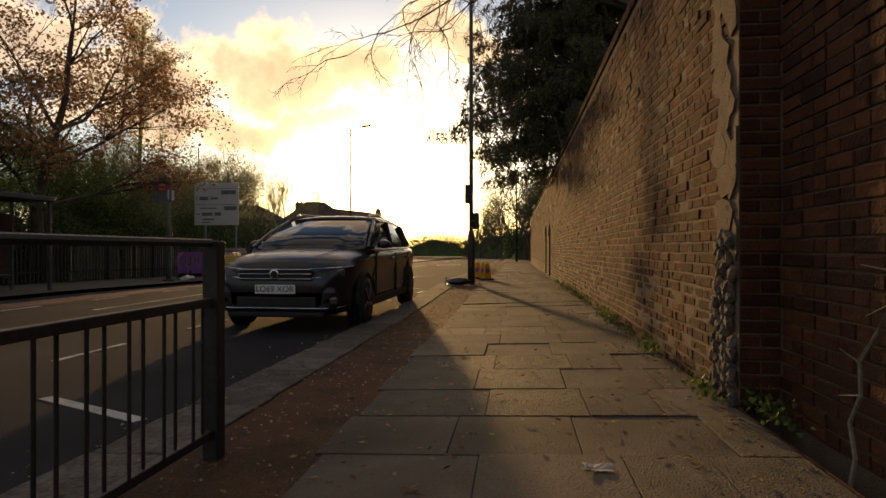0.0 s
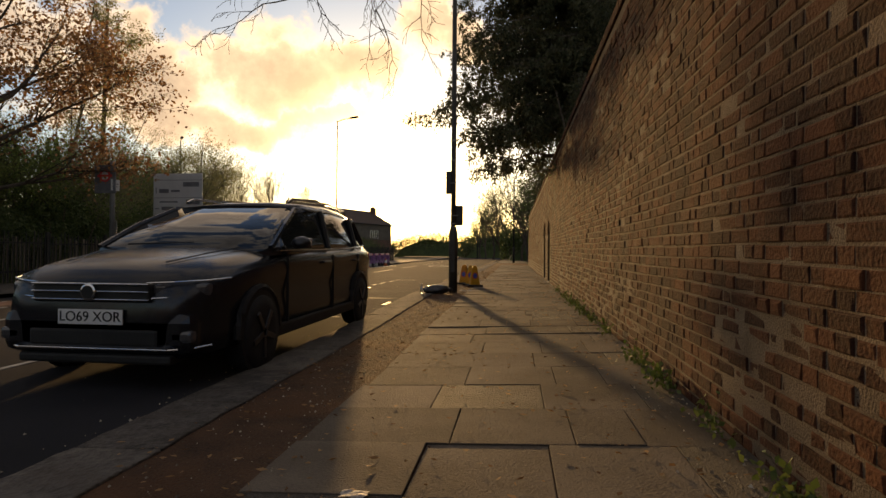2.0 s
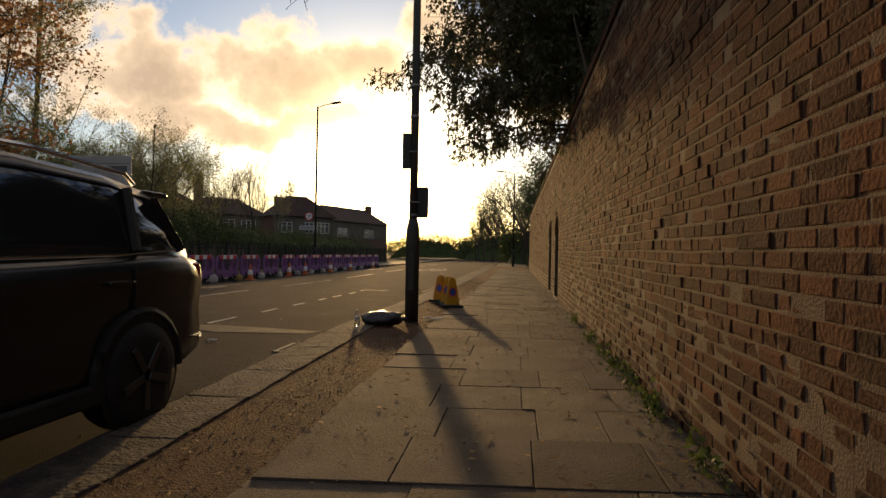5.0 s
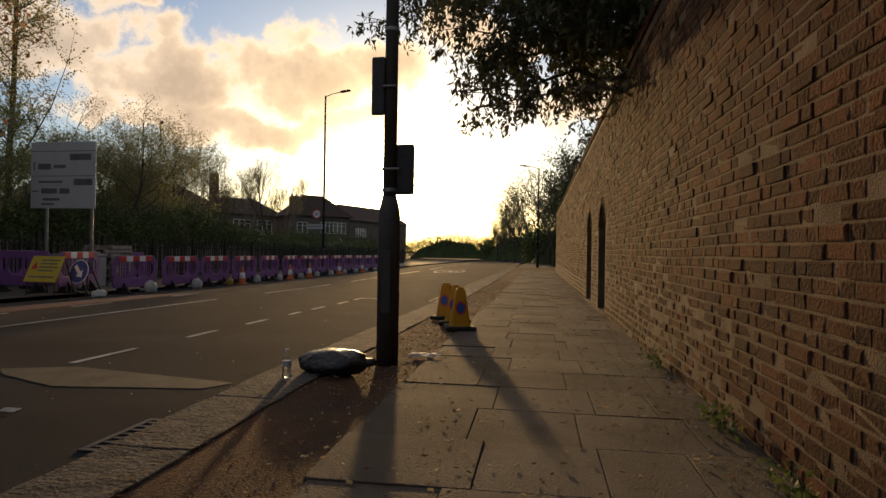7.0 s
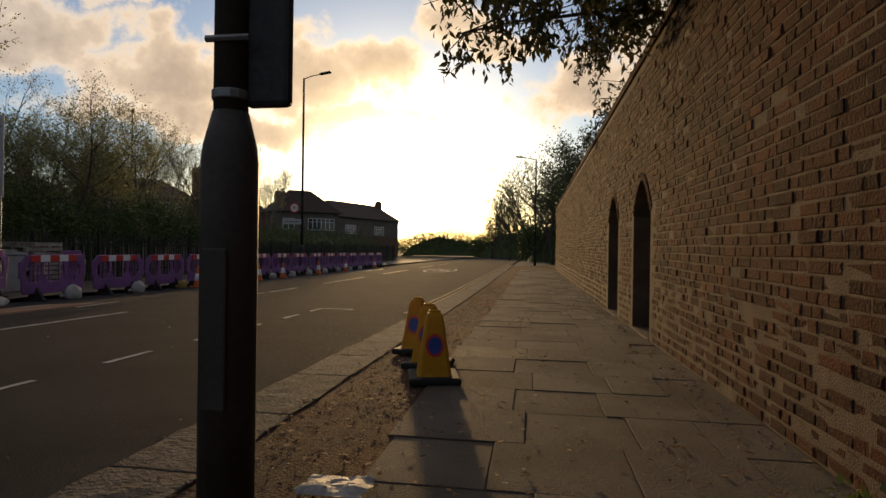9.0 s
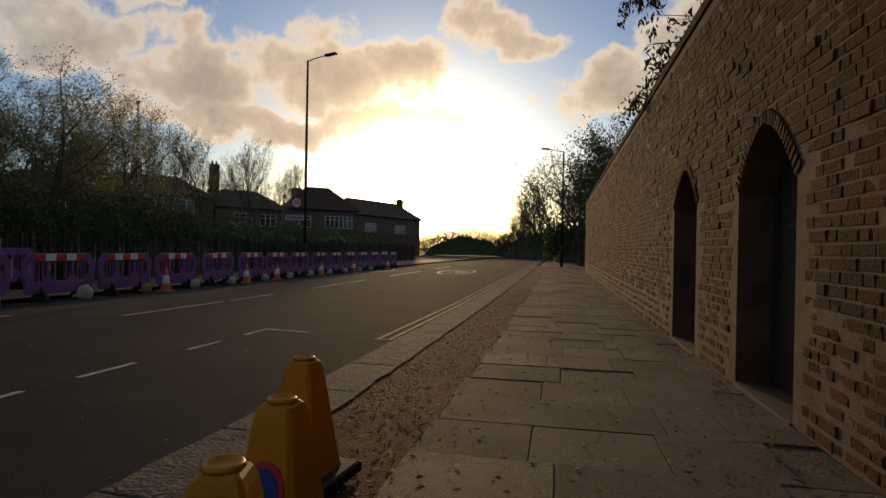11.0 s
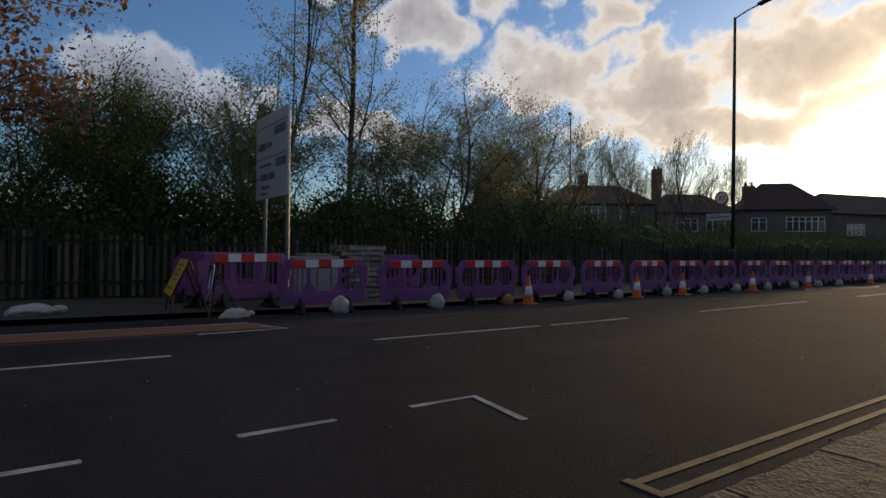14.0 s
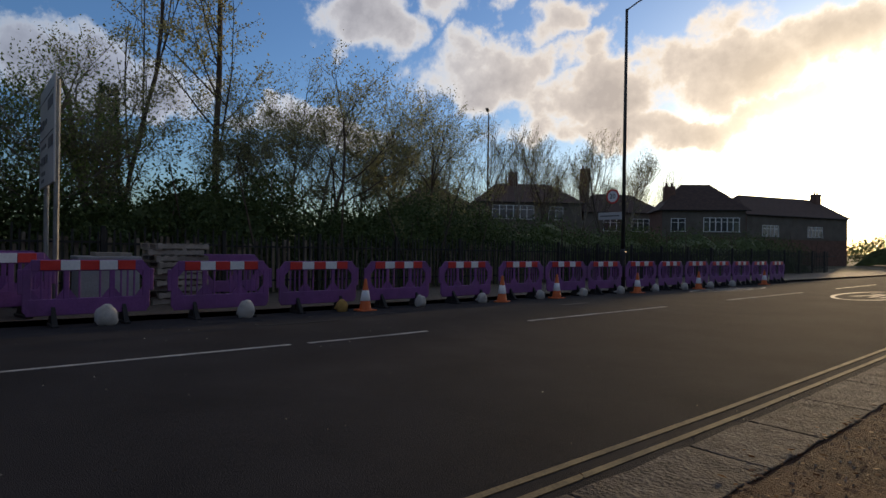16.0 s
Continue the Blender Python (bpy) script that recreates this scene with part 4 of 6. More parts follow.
ivy = tree("ivy_clad_trunk", (-24.2, 31.15, G0), 7.1, 0.2, "dead trunk thickly clad in dark ivy", None, 0, 0, 61, 1, 0.2, 1, 0.6, 0.7)
ri = np.random.default_rng(62)
zz = ri.uniform(0.2, 6.9, 3200)
aa = ri.uniform(0, 2 * np.pi, 3200)
rr = (0.60 - 0.05 * zz) * (0.7 + 0.45 * ri.random(3200))
link("ivy", leaf_mesh(np.stack((rr * np.cos(aa), rr * np.sin(aa), zz), 1), 0.13, ri, 0.5), M_LEAF_DARK, ivy, "dark glossy ivy")
for k, (x0, x1, y0, y1, h, lf, n) in enumerate(((-21.5, -18.6, 14, 21, 3.2, M_LEAF_DARK, 11000), (-21.5, -18.6, 21, 28, 4.2, M_LEAF_DARK, 12000), (-21.8, -18.7, 28, 36, 4.4, M_LEAF_DARK, 12500), (-22.5, -18.7, 36, 46, 4.4, M_LEAF_DARK, 12500),
                                               (-23, -18.8, 46, 60, 3.6, M_LEAF_DARK, 9000), (-24, -18.8, 60, 84, 3.6, M_LEAF_DARK, 9000), (-22, -18.6, -4, 14, 3.2, M_LEAF_DARK, 11000))):
    hedge("shrubbery", x0, x1, y0, y1, h, "dense dark green shrubs behind the railings", lf, int(n * 2.4), 0.11, 70 + k, 1.6, G0 + 0.1, even=0.45)
hedge("blossom_shrub", -20.5, -18.9, 39.5, 43.5, 4.6, "pale flowering shrub above the fence", M_LEAF_PALE, 2600, 0.10, 85, 1.0, G0 + 0.1)
# wood at the far end of the street
for k, (x0, x1, y0, y1, h, n) in enumerate(((0.5, 8, 56, 70, 6.5, 9000), (-3.0, 9, 78, 92, 7.5, 9000), (-12, 3, 118, 130, 6.6, 9000), (-30, -10, 132, 140, 5.8, 8000), (-60, -30, 106, 114, 4.0, 6000))):
    hedge("distant_thicket", x0, x1, y0, y1, h, "dark thicket at the far end of the street", M_LEAF_DARK, int(n * 1.6), 0.26, 90 + k, 2.5, -0.6, 0.6)
for k, (x, y, h) in enumerate(((1.5, 62, 10.5), (4.5, 60, 11.5), (-1.5, 84, 11), (-4.5, 96, 9.5), (-7.5, 112, 8), (1, 72, 11), (3.2, 57, 9.5), (-0.2, 78, 11), (-3.0, 91, 10.5), (-6.0, 104, 8.5), (0.4, 67, 10.5))):
    tree("distant_tree", (x, y, -0.6), h, 0.17, "almost leafless tree at the far end of the street", M_LEAF_DARK, 3200 if k in (0, 1, 5, 7) else 1200, 0.17, 110 + k, 4, 0.6, 3, 0.6, 0.32, scatter=0.3, slim=False)
def drooping_tree(at, label):
    """A leafless tree whose limbs arch over the pavement and end in hanging twigs."""
    r = np.random.default_rng(131)
    t = thing("overhanging_bare_tree", at, label, "tree")
    segs = [(Vector((0, 0, -0.3)), Vector((-0.1, 0, 3.2)), 0.15, 0.12, 0), (Vector((-0.1, 0, 3.2)), Vector((-0.3, -0.1, 6.0)), 0.12, 0.08, 0)]

    def twig(p, d, length, rad, level):
        n = 6
        for k in range(n):
            d = (d + Vector(r.normal(size=3)) * 0.20 + Vector((0, 0, -0.06))).normalized()
            q = p + d * (length / n)
            segs.append((p, q, rad * (1 - 0.12 * k), rad * (1 - 0.12 * (k + 1)), level))
            if level < 4 and k >= 1:
                lat = Vector((r.normal(), r.normal(), r.normal() * 0.5 - 0.15))
                twig(q, (d * 0.8 + lat.normalized() * 0.7).normalized(), length * r.uniform(0.34, 0.52), rad * 0.55, level + 1)
            p = q

    for dy, tip in ((-0.1, (-5.3, -0.9, 1.0)), (0.0, (-6.2, 0.1, 0.8)), (0.1, (-4.8, 0.7, 1.1)), (0.0, (-3.9, -1.4, 0.9))):
        base, last = Vector((-0.3, dy, 5.9)), Vector((-0.3, dy, 5.9))
        for k in range(8):
            u = (k + 1) / 8
            q = base + Vector((tip[0] * u, tip[1] * u, tip[2] * math.sin(2.8 * u) - 0.9 * u * u)) + Vector(r.normal(size=3)) * 0.07
            segs.append((last, q, 0.06 * (1.1 - u), 0.06 * (1.0 - u) + 0.008, 1))
            if k >= 4:
                twig(q, Vector((-0.7 + 0.5 * r.normal(), 0.5 * r.normal(), -0.35)).normalized(), r.uniform(0.9, 1.7), 0.016, 2)
            last = q
    vs, fs = limb_mesh(segs)
    raw("trunk", vs, fs, M_BARK, t)


drooping_tree((1.6, 14.3, 0.0), "leafless tree whose twigs reach over the pavement")


def conifer(at, label):
    """A broad dark conifer whose drooping sprays hang over the wall."""
    r = np.random.default_rng(150)
    t = thing("conifer", at, label, "tree")
    segs, pts = [((Vector((0, 0, -0.5))), Vector((0.1, 0, 12.5)), 0.34, 0.06, 0)], []
    for i in range(230):
        z0 = r.uniform(3.6, 11.5)
        az = r.uniform(0, 2 * math.pi) if i % 3 == 0 else r.uniform(0.95, 1.60) * math.pi
        reach = (7.0 - 0.36 * (z0 - 3.6)) * (r.uniform(0.5, 1.0) if i % 3 == 0 else r.uniform(0.62, 1.0))
        d = Vector((math.cos(az), math.sin(az), 0))
        if at[0] + d.x * reach < -0.7 and at[1] + d.y * reach > 24.3:
            continue
        if at[0] + d.x * reach < -2.4 and z0 < 5.6:
            continue
        p = Vector((0, 0, z0))
        n = 10
        for k in range(n):
            s = (k + 1) / n
            q = Vector((0, 0, z0)) + d * reach * s + Vector((0, 0, reach * (0.10 * s - 0.24 * s * s))) + Vector(r.normal(size=3)) * 0.06
            segs.append((p, q, 0.06 * (1 - s) + 0.016, 0.06 * (1 - s) + 0.010, 2))
            p = q
            if k < 2:
                continue
            # side sprays, each ending in a hanging tassel
            for _ in range(int(3 + 3 * s)):
                o = r.normal(size=3) * np.array([0.30, 0.30, 0.08])
                tip = np.array((q.x, q.y, q.z)) + o
                segs.append((q, Vector(tip), 0.010, 0.006, 3))
                hang = r.uniform(0.10, 0.62)
                for u in np.linspace(0, 1, 7):
                    pts.append(tuple(tip - o * 0.5 * (1 - u) * (u < 0.5) + np.array((0, 0, -hang * u)) + r.normal(size=3) * 0.05 * (1.1 - u)))
    vs, fs = limb_mesh(segs)
    raw("trunk", vs, fs, M_BARK, t)
    arr = np.array(pts)
    w = arr + np.array(at)
    keep = ~((w[:, 0] < -0.9) & (w[:, 1] > 24.0)) & ~((w[:, 0] > -0.1) & (w[:, 0] < 0.55) & (w[:, 2] < 3.65)) & (w[:, 2] > 3.0)
    arr = arr[keep]
    arr = np.repeat(arr, 5, 0) + r.normal(size=(5 * len(arr), 3)) * np.array([0.045, 0.045, 0.06])
    link("crown", leaf_mesh(arr, 0.066, r, 0.7, 1.7), M_NEEDLE, t)
    return t


conifer((1.9, 24.4, 0.0), "broad dark conifer with drooping sprays above the wall")
hedge("wall_ivy_mass", 0.65, 4.2, 8.0, 26.5, 7.2, "dark evergreen growth rising behind the wall", M_LEAF_DARK, 24000, 0.13, 160, 2.0, 0.0, even=0.6)
# weeds at the foot of the wall
wr = np.random.default_rng(170)
for k, (y, n) in enumerate(((5.15, 90), (5.6, 40), (7.0, 50), (7.9, 25), (8.85, 60), (9.6, 60), (12.3, 35), (13.3, 60), (14.0, 40), (14.7, 50), (15.3, 35), (16.3, 40), (18.2, 30), (11.2, 22))):
    t = thing("weed", (-0.08 if y > 5.3 else 0.1, y, pave_z(0, y)), "small green weed growing from the foot of the wall", "plant", "weeds along the wall")
    n = int(n * 2.2)
    p = wr.normal(size=(n, 3)) * np.array([0.05, 0.15, 0.035])
    p[:, 2] = np.abs(p[:, 2]) * 1.6 + 0.01
    p[:, 0] = -np.abs(p[:, 0])
    link("leaves", leaf_mesh(p, 0.036, wr, -0.5), M_WEED, t)
creeper = thing("creeper", (0.2, 4.25, 0.0), "dry leafless creeper stem climbing the brickwork", "plant")
cp = [Vector((-0.16, 0.1, 0.0))]
for i in range(26):
    cp.append(cp[-1] + Vector((0.012 if i < 8 else 0.0, wr.normal() * 0.035 - 0.03, 0.12)))
part("stem", pipe(cp, [0.009 - 0.0002 * i for i in range(len(cp))], 5), M_PALE_BARK, creeper)
bm = bmesh.new()
for i in range(3, 26, 1):
    q = cp[i] + Vector((-0.02 - 0.03 * wr.random(), wr.normal() * 0.09, wr.normal() * 0.07))
    tube(bm, [cp[i], q], [0.004, 0.002], 4)
part("twigs", bm, M_PALE_BARK, creeper)


# ---- street furniture on the near pavement ----
rail = thing("guard_rail", (-2.65, 4.52, -0.06), "dark steel pedestrian guard rail along the kerb", "railing")
for y in (0.0, -2.0, -4.0, -6.0):
    part("post", box(-0.038, 0.038, y - 0.038, y + 0.038, -0.02, 1.02, 0.006), M_DARKSTEEL, rail)
for k in range(3):
    y1, y0 = -0.03 - 2.0 * k, -1.97 - 2.0 * k
    part("top_rail", pipe([(0, y0, 1.01), (0, y1, 1.01)], 0.018), M_DARKSTEEL, rail)
    part("mid_rail", box(-0.02, 0.02, y0, y1, 0.715, 0.755, 0.005), M_DARKSTEEL, rail)
    part("bottom_rail", box(-0.02, 0.02, y0, y1, 0.10, 0.14, 0.005), M_DARKSTEEL, rail)
    for j in range(18):
        y = y1 - 0.07 - j * 0.105
        part("bar", pipe([(0.0 + 0.018 * (j % 2), y, 0.13), (0.0 + 0.018 * (j % 2), y, 0.725)], 0.0075, 6), M_DARKSTEEL, rail)

column = thing("lamp_column", (-2.465, 17.78, ground_z(17.78)), "tall grey painted steel column with a thicker base", "lamp post")
part("base", lathe([(0.098, -0.02), (0.098, 1.30), (0.092, 1.36), (0.062, 1.48)], 16), M_COLUMN, column, smooth=True)
part("shaft", lathe([(0.060, 1.44), (0.056, 4.0), (0.048, 8.6)], 14), M_COLUMN, column, smooth=True)
part("door_panel", box(-0.045, 0.045, -0.104, -0.090, 0.45, 1.0, 0.006), M_COLUMN, column)
hi = part("high_plate", box(-0.17, -0.045, -0.06, -0.02, 2.2, 2.72, 0.02), M_DARKSTEEL, column, "edge-on sign plate seen from behind")
part("clip", pipe([(-0.06, -0.07, 2.45), (0.06, -0.07, 2.45)], 0.012, 6), M_STEEL, hi)
lo = part("parking_plate", box(0.045, 0.215, 0.0, 0.05, 1.50, 1.95, 0.02), M_DARKSTEEL, column, "back of a small parking sign")
part("clip", pipe([(-0.06, -0.065, 1.72), (0.1, -0.065, 1.72)], 0.012, 6), M_STEEL, lo)
for z in (1.52, 2.95, 3.4):
    part("band", lathe([(0.064, z), (0.066, z + 0.004), (0.066, z + 0.03), (0.064, z + 0.034)], 14), M_STEEL, column)


def lump(sx, sy, sz, seed, rough=0.16, n=3):
    bm = bmesh.new()
    bmesh.ops.create_icosphere(bm, subdivisions=n, radius=1)
    for v in bm.verts:
        k = 1 + rough * noise.noise(v.co * 1.6 + Vector((seed * 7.1, 0, 0))) + rough * 0.5 * noise.noise(v.co * 4.5 + Vector((0, seed * 3.3, 0)))
        v.co = Vector((v.co.x * sx * k, v.co.y * sy * k, max(v.co.z, -0.62) * sz * k))
        v.co.z += 0.60 * sz
    return bm


bag = thing("black_bag", (-2.78, 17.28, ground_z(17.28)), "creased black plastic bag slumped by the lamp column", "rubbish bag")
part("bag", lump(0.29, 0.2, 0.12, 2, 0.25), M_BINBAG, bag, smooth=True)
part("tied_end", moved(lump(0.07, 0.05, 0.04, 5, 0.4, 2), Matrix.Translation((0.29, 0.02, 0.06))), M_BINBAG, bag, smooth=True)
bottle = thing("plastic_bottle", (-3.05, 16.98, ground_z(17)), "empty clear plastic bottle standing on the kerb", "bottle")
part("body", lathe([(0.030, 0.0), (0.034, 0.008), (0.034, 0.055), (0.030, 0.07), (0.034, 0.085), (0.034, 0.135), (0.026, 0.165), (0.013, 0.190), (0.013, 0.203)], 16), M_BOTTLE, bottle, smooth=True)
part("wrapper", lathe([(0.0345, 0.088), (0.0352, 0.09), (0.0352, 0.128), (0.0345, 0.130)], 16), M_SIGNWHITE, bottle, "pale paper wrapper")
part("cap", lathe([(0.015, 0.203), (0.015, 0.220), (0.013, 0.222)], 12), M_WHITE, bottle, "white screw cap")
for k, (x, y, s) in enumerate(((-2.2, 18.2, 0.14), (-1.7, 7.05, 0.05), (-4.6, 16.1, 0.06), (-3.4, 24.4, 0.06), (-0.9, 4.4, 0.06))):
    t = thing("paper_scrap", (x, y, (road_z(x, y) if x < -3.15 else pave_z(x, y)) + 0.004), "crumpled pale scrap of paper on the ground", "litter")
    bm = bmesh.new()
    bmesh.ops.create_grid(bm, x_segments=7, y_segments=7, size=s)
    for v in bm.verts:
        v.co.z = 0.006 + 0.25 * s * abs(noise.noise(v.co * (0.6 / s) * 1.4 + Vector((k * 3.0, 0, 0))))
        v.co.x += 0.25 * s * noise.noise(v.co * (2 / s) + Vector((0, k, 0)))
        v.co.y *= 0.7
    part("sheet", bm, M_PAPER, t)


def no_waiting_cone(at, turn):
    c = thing("no_waiting_cone", at, "yellow plastic no waiting cone with a blue and red disc", "traffic cone", "yellow cones by the kerb", turn)
    part("base", box(-0.2, 0.2, -0.2, 0.2, 0.0, 0.055, 0.018), M_BLACK, c, "black rubber base")
    bm = lathe([(0.136, 0.05), (0.128, 0.072), (0.070, 0.475), (0.064, 0.505), (0.054, 0.530), (0.043, 0.540), (0.032, 0.540), (0.028, 0.515)], 32, True)
    part("body", bm, M_CONEYELLOW, c, smooth=False)
    part("rim", lathe([(0.030, 0.545), (0.040, 0.556), (0.048, 0.55), (0.050, 0.542)], 20), M_CONEYELLOW, c, smooth=True)
    for a in (0, 180):
        m = Matrix.Rotation(radians(a), 4, "Z") @ Matrix.Translation((0, -0.0955, 0.29)) @ Matrix.Rotation(radians(90 - 8.2), 4, "X") @ Matrix.Diagonal((1.0, 1.28, 1.0, 1.0))
        d = part("disc", moved(lathe([(0.070, 0), (0.070, 0.006)], 24), m), M_REDREF, c, "red ring of the disc")
        part("disc_centre", moved(lathe([(0.052, 0.0), (0.052, 0.009)], 24), m), M_BLUE, d, "blue centre of the disc")
    return c


no_waiting_cone((-2.16, 20.35, ground_z(20.40)), 14)
no_waiting_cone((-2.30, 20.90, ground_z(20.90)), -4)
no_waiting_cone((-2.54, 21.58, ground_z(21.58)), -8)


# ---- parked car ----
def car(at):
    """A dark mid-size sport utility car, its nose towards -y."""
    c = thing("parked_car", at, "dark metallic sport utility car parked at the kerb", "car")
    # stations from nose to tail: y, half width, sill, shoulder height, top height on the axis
    st = [(0.00, 0.60, 0.30, 0.62, 0.70), (0.06, 0.74, 0.24, 0.70, 0.84), (0.22, 0.85, 0.22, 0.80, 0.94), (0.55, 0.905, 0.22, 0.88, 1.00), (0.95, 0.915, 0.24, 0.93, 1.045),
          (1.30, 0.915, 0.25, 0.97, 1.08), (1.7, 0.915, 0.25, 0.985, 1.09), (2.3, 0.92, 0.25, 1.0, 1.09), (3.0, 0.92, 0.25, 1.02, 1.10), (3.6, 0.915, 0.25, 1.04, 1.12), (4.05, 0.90, 0.27, 1.04, 1.12),
          (4.28, 0.86, 0.32, 1.0, 1.10), (4.38, 0.78, 0.40, 0.93, 1.02)]
    bm = bmesh.new()
    rings = []
    for y, w, s, sh, tp in st:
        half = [(w * 0.80, s), (w * 0.965, s + 0.06), (w * 0.985, s + 0.20), (w * 0.97, (s + sh) / 2 + 0.03), (w, sh - 0.12), (w * 0.985, sh - 0.03), (w * 0.93, sh + (tp - sh) * 0.35), (w * 0.70, tp - 0.020), (w * 0.35, tp), (0, tp + 0.006)]
        ring = [(x, z) for x, z in half] + [(-x, z) for x, z in half[-2::-1]]
        rings.append([bm.verts.new((x, y, z)) for x, z in ring])
    for a, b in zip(rings, rings[1:]):
        for k in range(len(a) - 1):
            bm.faces.new((a[k], a[k + 1], b[k + 1], b[k]))
        bm.faces.new((a[-1], a[0], b[0], b[-1]))
    bm.faces.new(rings[0])
    bm.faces.new(rings[-1][::-1])
    bmesh.ops.recalc_face_normals(bm, faces=bm.faces[:])
    body = part("body", bm, M_CARPAINT, c, smooth=True)
    # glasshouse
    gs = [(1.18, 0.80, 1.06, 1.075), (1.55, 0.79, 1.07, 1.32), (1.95, 0.77, 1.08, 1.535), (2.3, 0.765, 1.08, 1.60), (2.9, 0.765, 1.09, 1.625), (3.5, 0.755, 1.10, 1.60), (3.95, 0.735, 1.11, 1.53), (4.2, 0.70, 1.10, 1.30), (4.32, 0.66, 1.05, 1.09)]
    bm = bmesh.new()
    rings = []
    for y, w, b0, tp in gs:
        h = tp - b0
        half = [(w + 0.085, b0 - 0.06), (w + 0.065, b0 + 0.02 * (h > 0.1)), (w - 0.08 * min(1, h / 0.5), b0 + h * 0.82), (w - 0.17 * min(1, h / 0.5), b0 + h * 0.96), (w * 0.4, tp), (0, tp + 0.004)]
        ring = half + [(-x, z) for x, z in half[-2::-1]]
        rings.append([bm.verts.new((x, y, z)) for x, z in ring])
    for a, b in zip(rings, rings[1:]):
        for k in range(len(a) - 1):
            bm.faces.new((a[k], a[k + 1], b[k + 1], b[k]))
    bm.faces.new(rings[0])
    bm.faces.new(rings[-1][::-1])
    part("glasshouse", bm, M_CARGLASS, c, "dark reflective windows", smooth=True)
    # roof skin, pillars, rails
    bm = bmesh.new()
    rr = []
    for y, w, b0, tp in gs[2:7]:
        h = tp - b0
        half = [(w - 0.075 * min(1, h / 0.5), b0 + h * 0.83), (w - 0.165 * min(1, h / 0.5), b0 + h * 0.975), (w * 0.4, tp + 0.012), (0, tp + 0.016)]
        ring = half + [(-x, z) for x, z in half[-2::-1]]
        rr.append([bm.verts.new((x, y, z)) for x, z in ring])
    for a, b in zip(rr, rr[1:]):
        for k in range(len(a) - 1):
            bm.faces.new((a[k], a[k + 1], b[k + 1], b[k]))
    ex = bmesh.ops.extrude_face_region(bm, geom=bm.faces[:])
    bmesh.ops.translate(bm, verts=[e for e in ex["geom"] if isinstance(e, bmesh.types.BMVert)], vec=(0, 0, -0.012))
    part("roof", bm, M_CARPAINT, c, smooth=True)
    part("spoiler", box(-0.62, 0.62, 3.92, 4.20, 1.49, 1.53, 0.015), M_CARPAINT, c)
    for s in (-1, 1):
        part("front_pillar", pipe([(s * 0.865, 1.18, 1.07), (s * 0.80, 1.56, 1.30), (s * 0.70, 1.95, 1.50)], [0.03, 0.028, 0.03], 6), M_CARPAINT, c)
        part("middle_pillar", pipe([(s * 0.845, 2.5, 1.08), (s * 0.715, 2.55, 1.52)], 0.03, 6), M_CARBLACK, c)
        part("rear_pillar", pipe([(s * 0.83, 3.55, 1.10), (s * 0.70, 3.62, 1.50)], 0.035, 6), M_CARBLACK, c)
        part("tail_pillar", pipe([(s * 0.775, 4.12, 1.11), (s * 0.655, 3.94, 1.47)], 0.042, 8), M_CARPAINT, c)
        part("roof_rail", pipe([(s * 0.60, 2.0, 1.58), (s * 0.60, 2.1, 1.63), (s * 0.60, 3.0, 1.665), (s * 0.59, 3.75, 1.62), (s * 0.585, 3.85, 1.56)], 0.016, 6), M_CHROME, c)
        part("window_trim", pipe([(s * 0.885, 1.3, 1.05), (s * 0.88, 2.4, 1.068), (s * 0.87, 3.4, 1.085), (s * 0.84, 3.95, 1.115)], 0.009, 6), M_CHROME, c)
        part("sill_trim", box(min(s * 0.88, s * 0.93), max(s * 0.88, s * 0.93), 1.15, 3.25, 0.24, 0.36, 0.02), M_CARBLACK, c)
        for y in (1.55, 2.55):
            part("door_handle", box(min(s * 0.905, s * 0.95), max(s * 0.905, s * 0.95), y + 0.62, y + 0.84, 0.90, 0.93, 0.01), M_CARPAINT, c)
        for y in (1.42, 2.48, 3.42):
            part("door_gap", box(min(s * 0.90, s * 0.925), max(s * 0.90, s * 0.925), y, y + 0.008, 0.35, 1.0), M_CARBLACK, c)
        mir = part("door_mirror", moved(lump(0.10, 0.07, 0.075, 3 + s, 0.06), Matrix.Translation((s * 1.0, 1.52, 1.07))), M_CARPAINT, c, smooth=True)
        part("mirror_glass", box(s * 1.0 - 0.075, s * 1.0 + 0.075, 1.585, 1.592, 1.07, 1.17, 0.003), M_CHROME, mir)
        lampv = bmesh.new()
        slab(lampv, min(s * 0.46, s * 0.83), max(s * 0.46, s * 0.83), 0.06, 0.34, 0.70, 0.80, 0.03)
        for v in lampv.verts:
            v.co.y += (abs(v.co.x) - 0.46) * 0.42 - 0.05
        hl = part("headlamp", lampv, M_LAMPCLEAR, c, "clear headlamp lens")
        part("running_light", box(min(s * 0.5, s * 0.74), max(s * 0.5, s * 0.74), 0.10, 0.125, 0.695, 0.71, 0.004), M_CHROME, hl)
        part("lamp_trim", pipe([(s * 0.44, -0.02, 0.806), (s * 0.62, 0.05, 0.812), (s * 0.80, 0.17, 0.822), (s * 0.90, 0.36, 0.835)], 0.007, 6), M_CHROME, c)
        part("lamp_trim", pipe([(s * 0.44, -0.02, 0.69), (s * 0.64, 0.05, 0.70), (s * 0.82, 0.19, 0.715)], 0.006, 6), M_CHROME, c)
        part("bumper_corner_trim", pipe([(s * 0.60, -0.01, 0.315), (s * 0.74, 0.05, 0.32), (s * 0.84, 0.18, 0.335)], 0.008, 6), M_CHROME, c)
        fog = part("fog_lamp", box(min(s * 0.60, s * 0.78), max(s * 0.60, s * 0.78), 0.0, 0.10, 0.36, 0.46, 0.03), M_LAMPCLEAR, c)
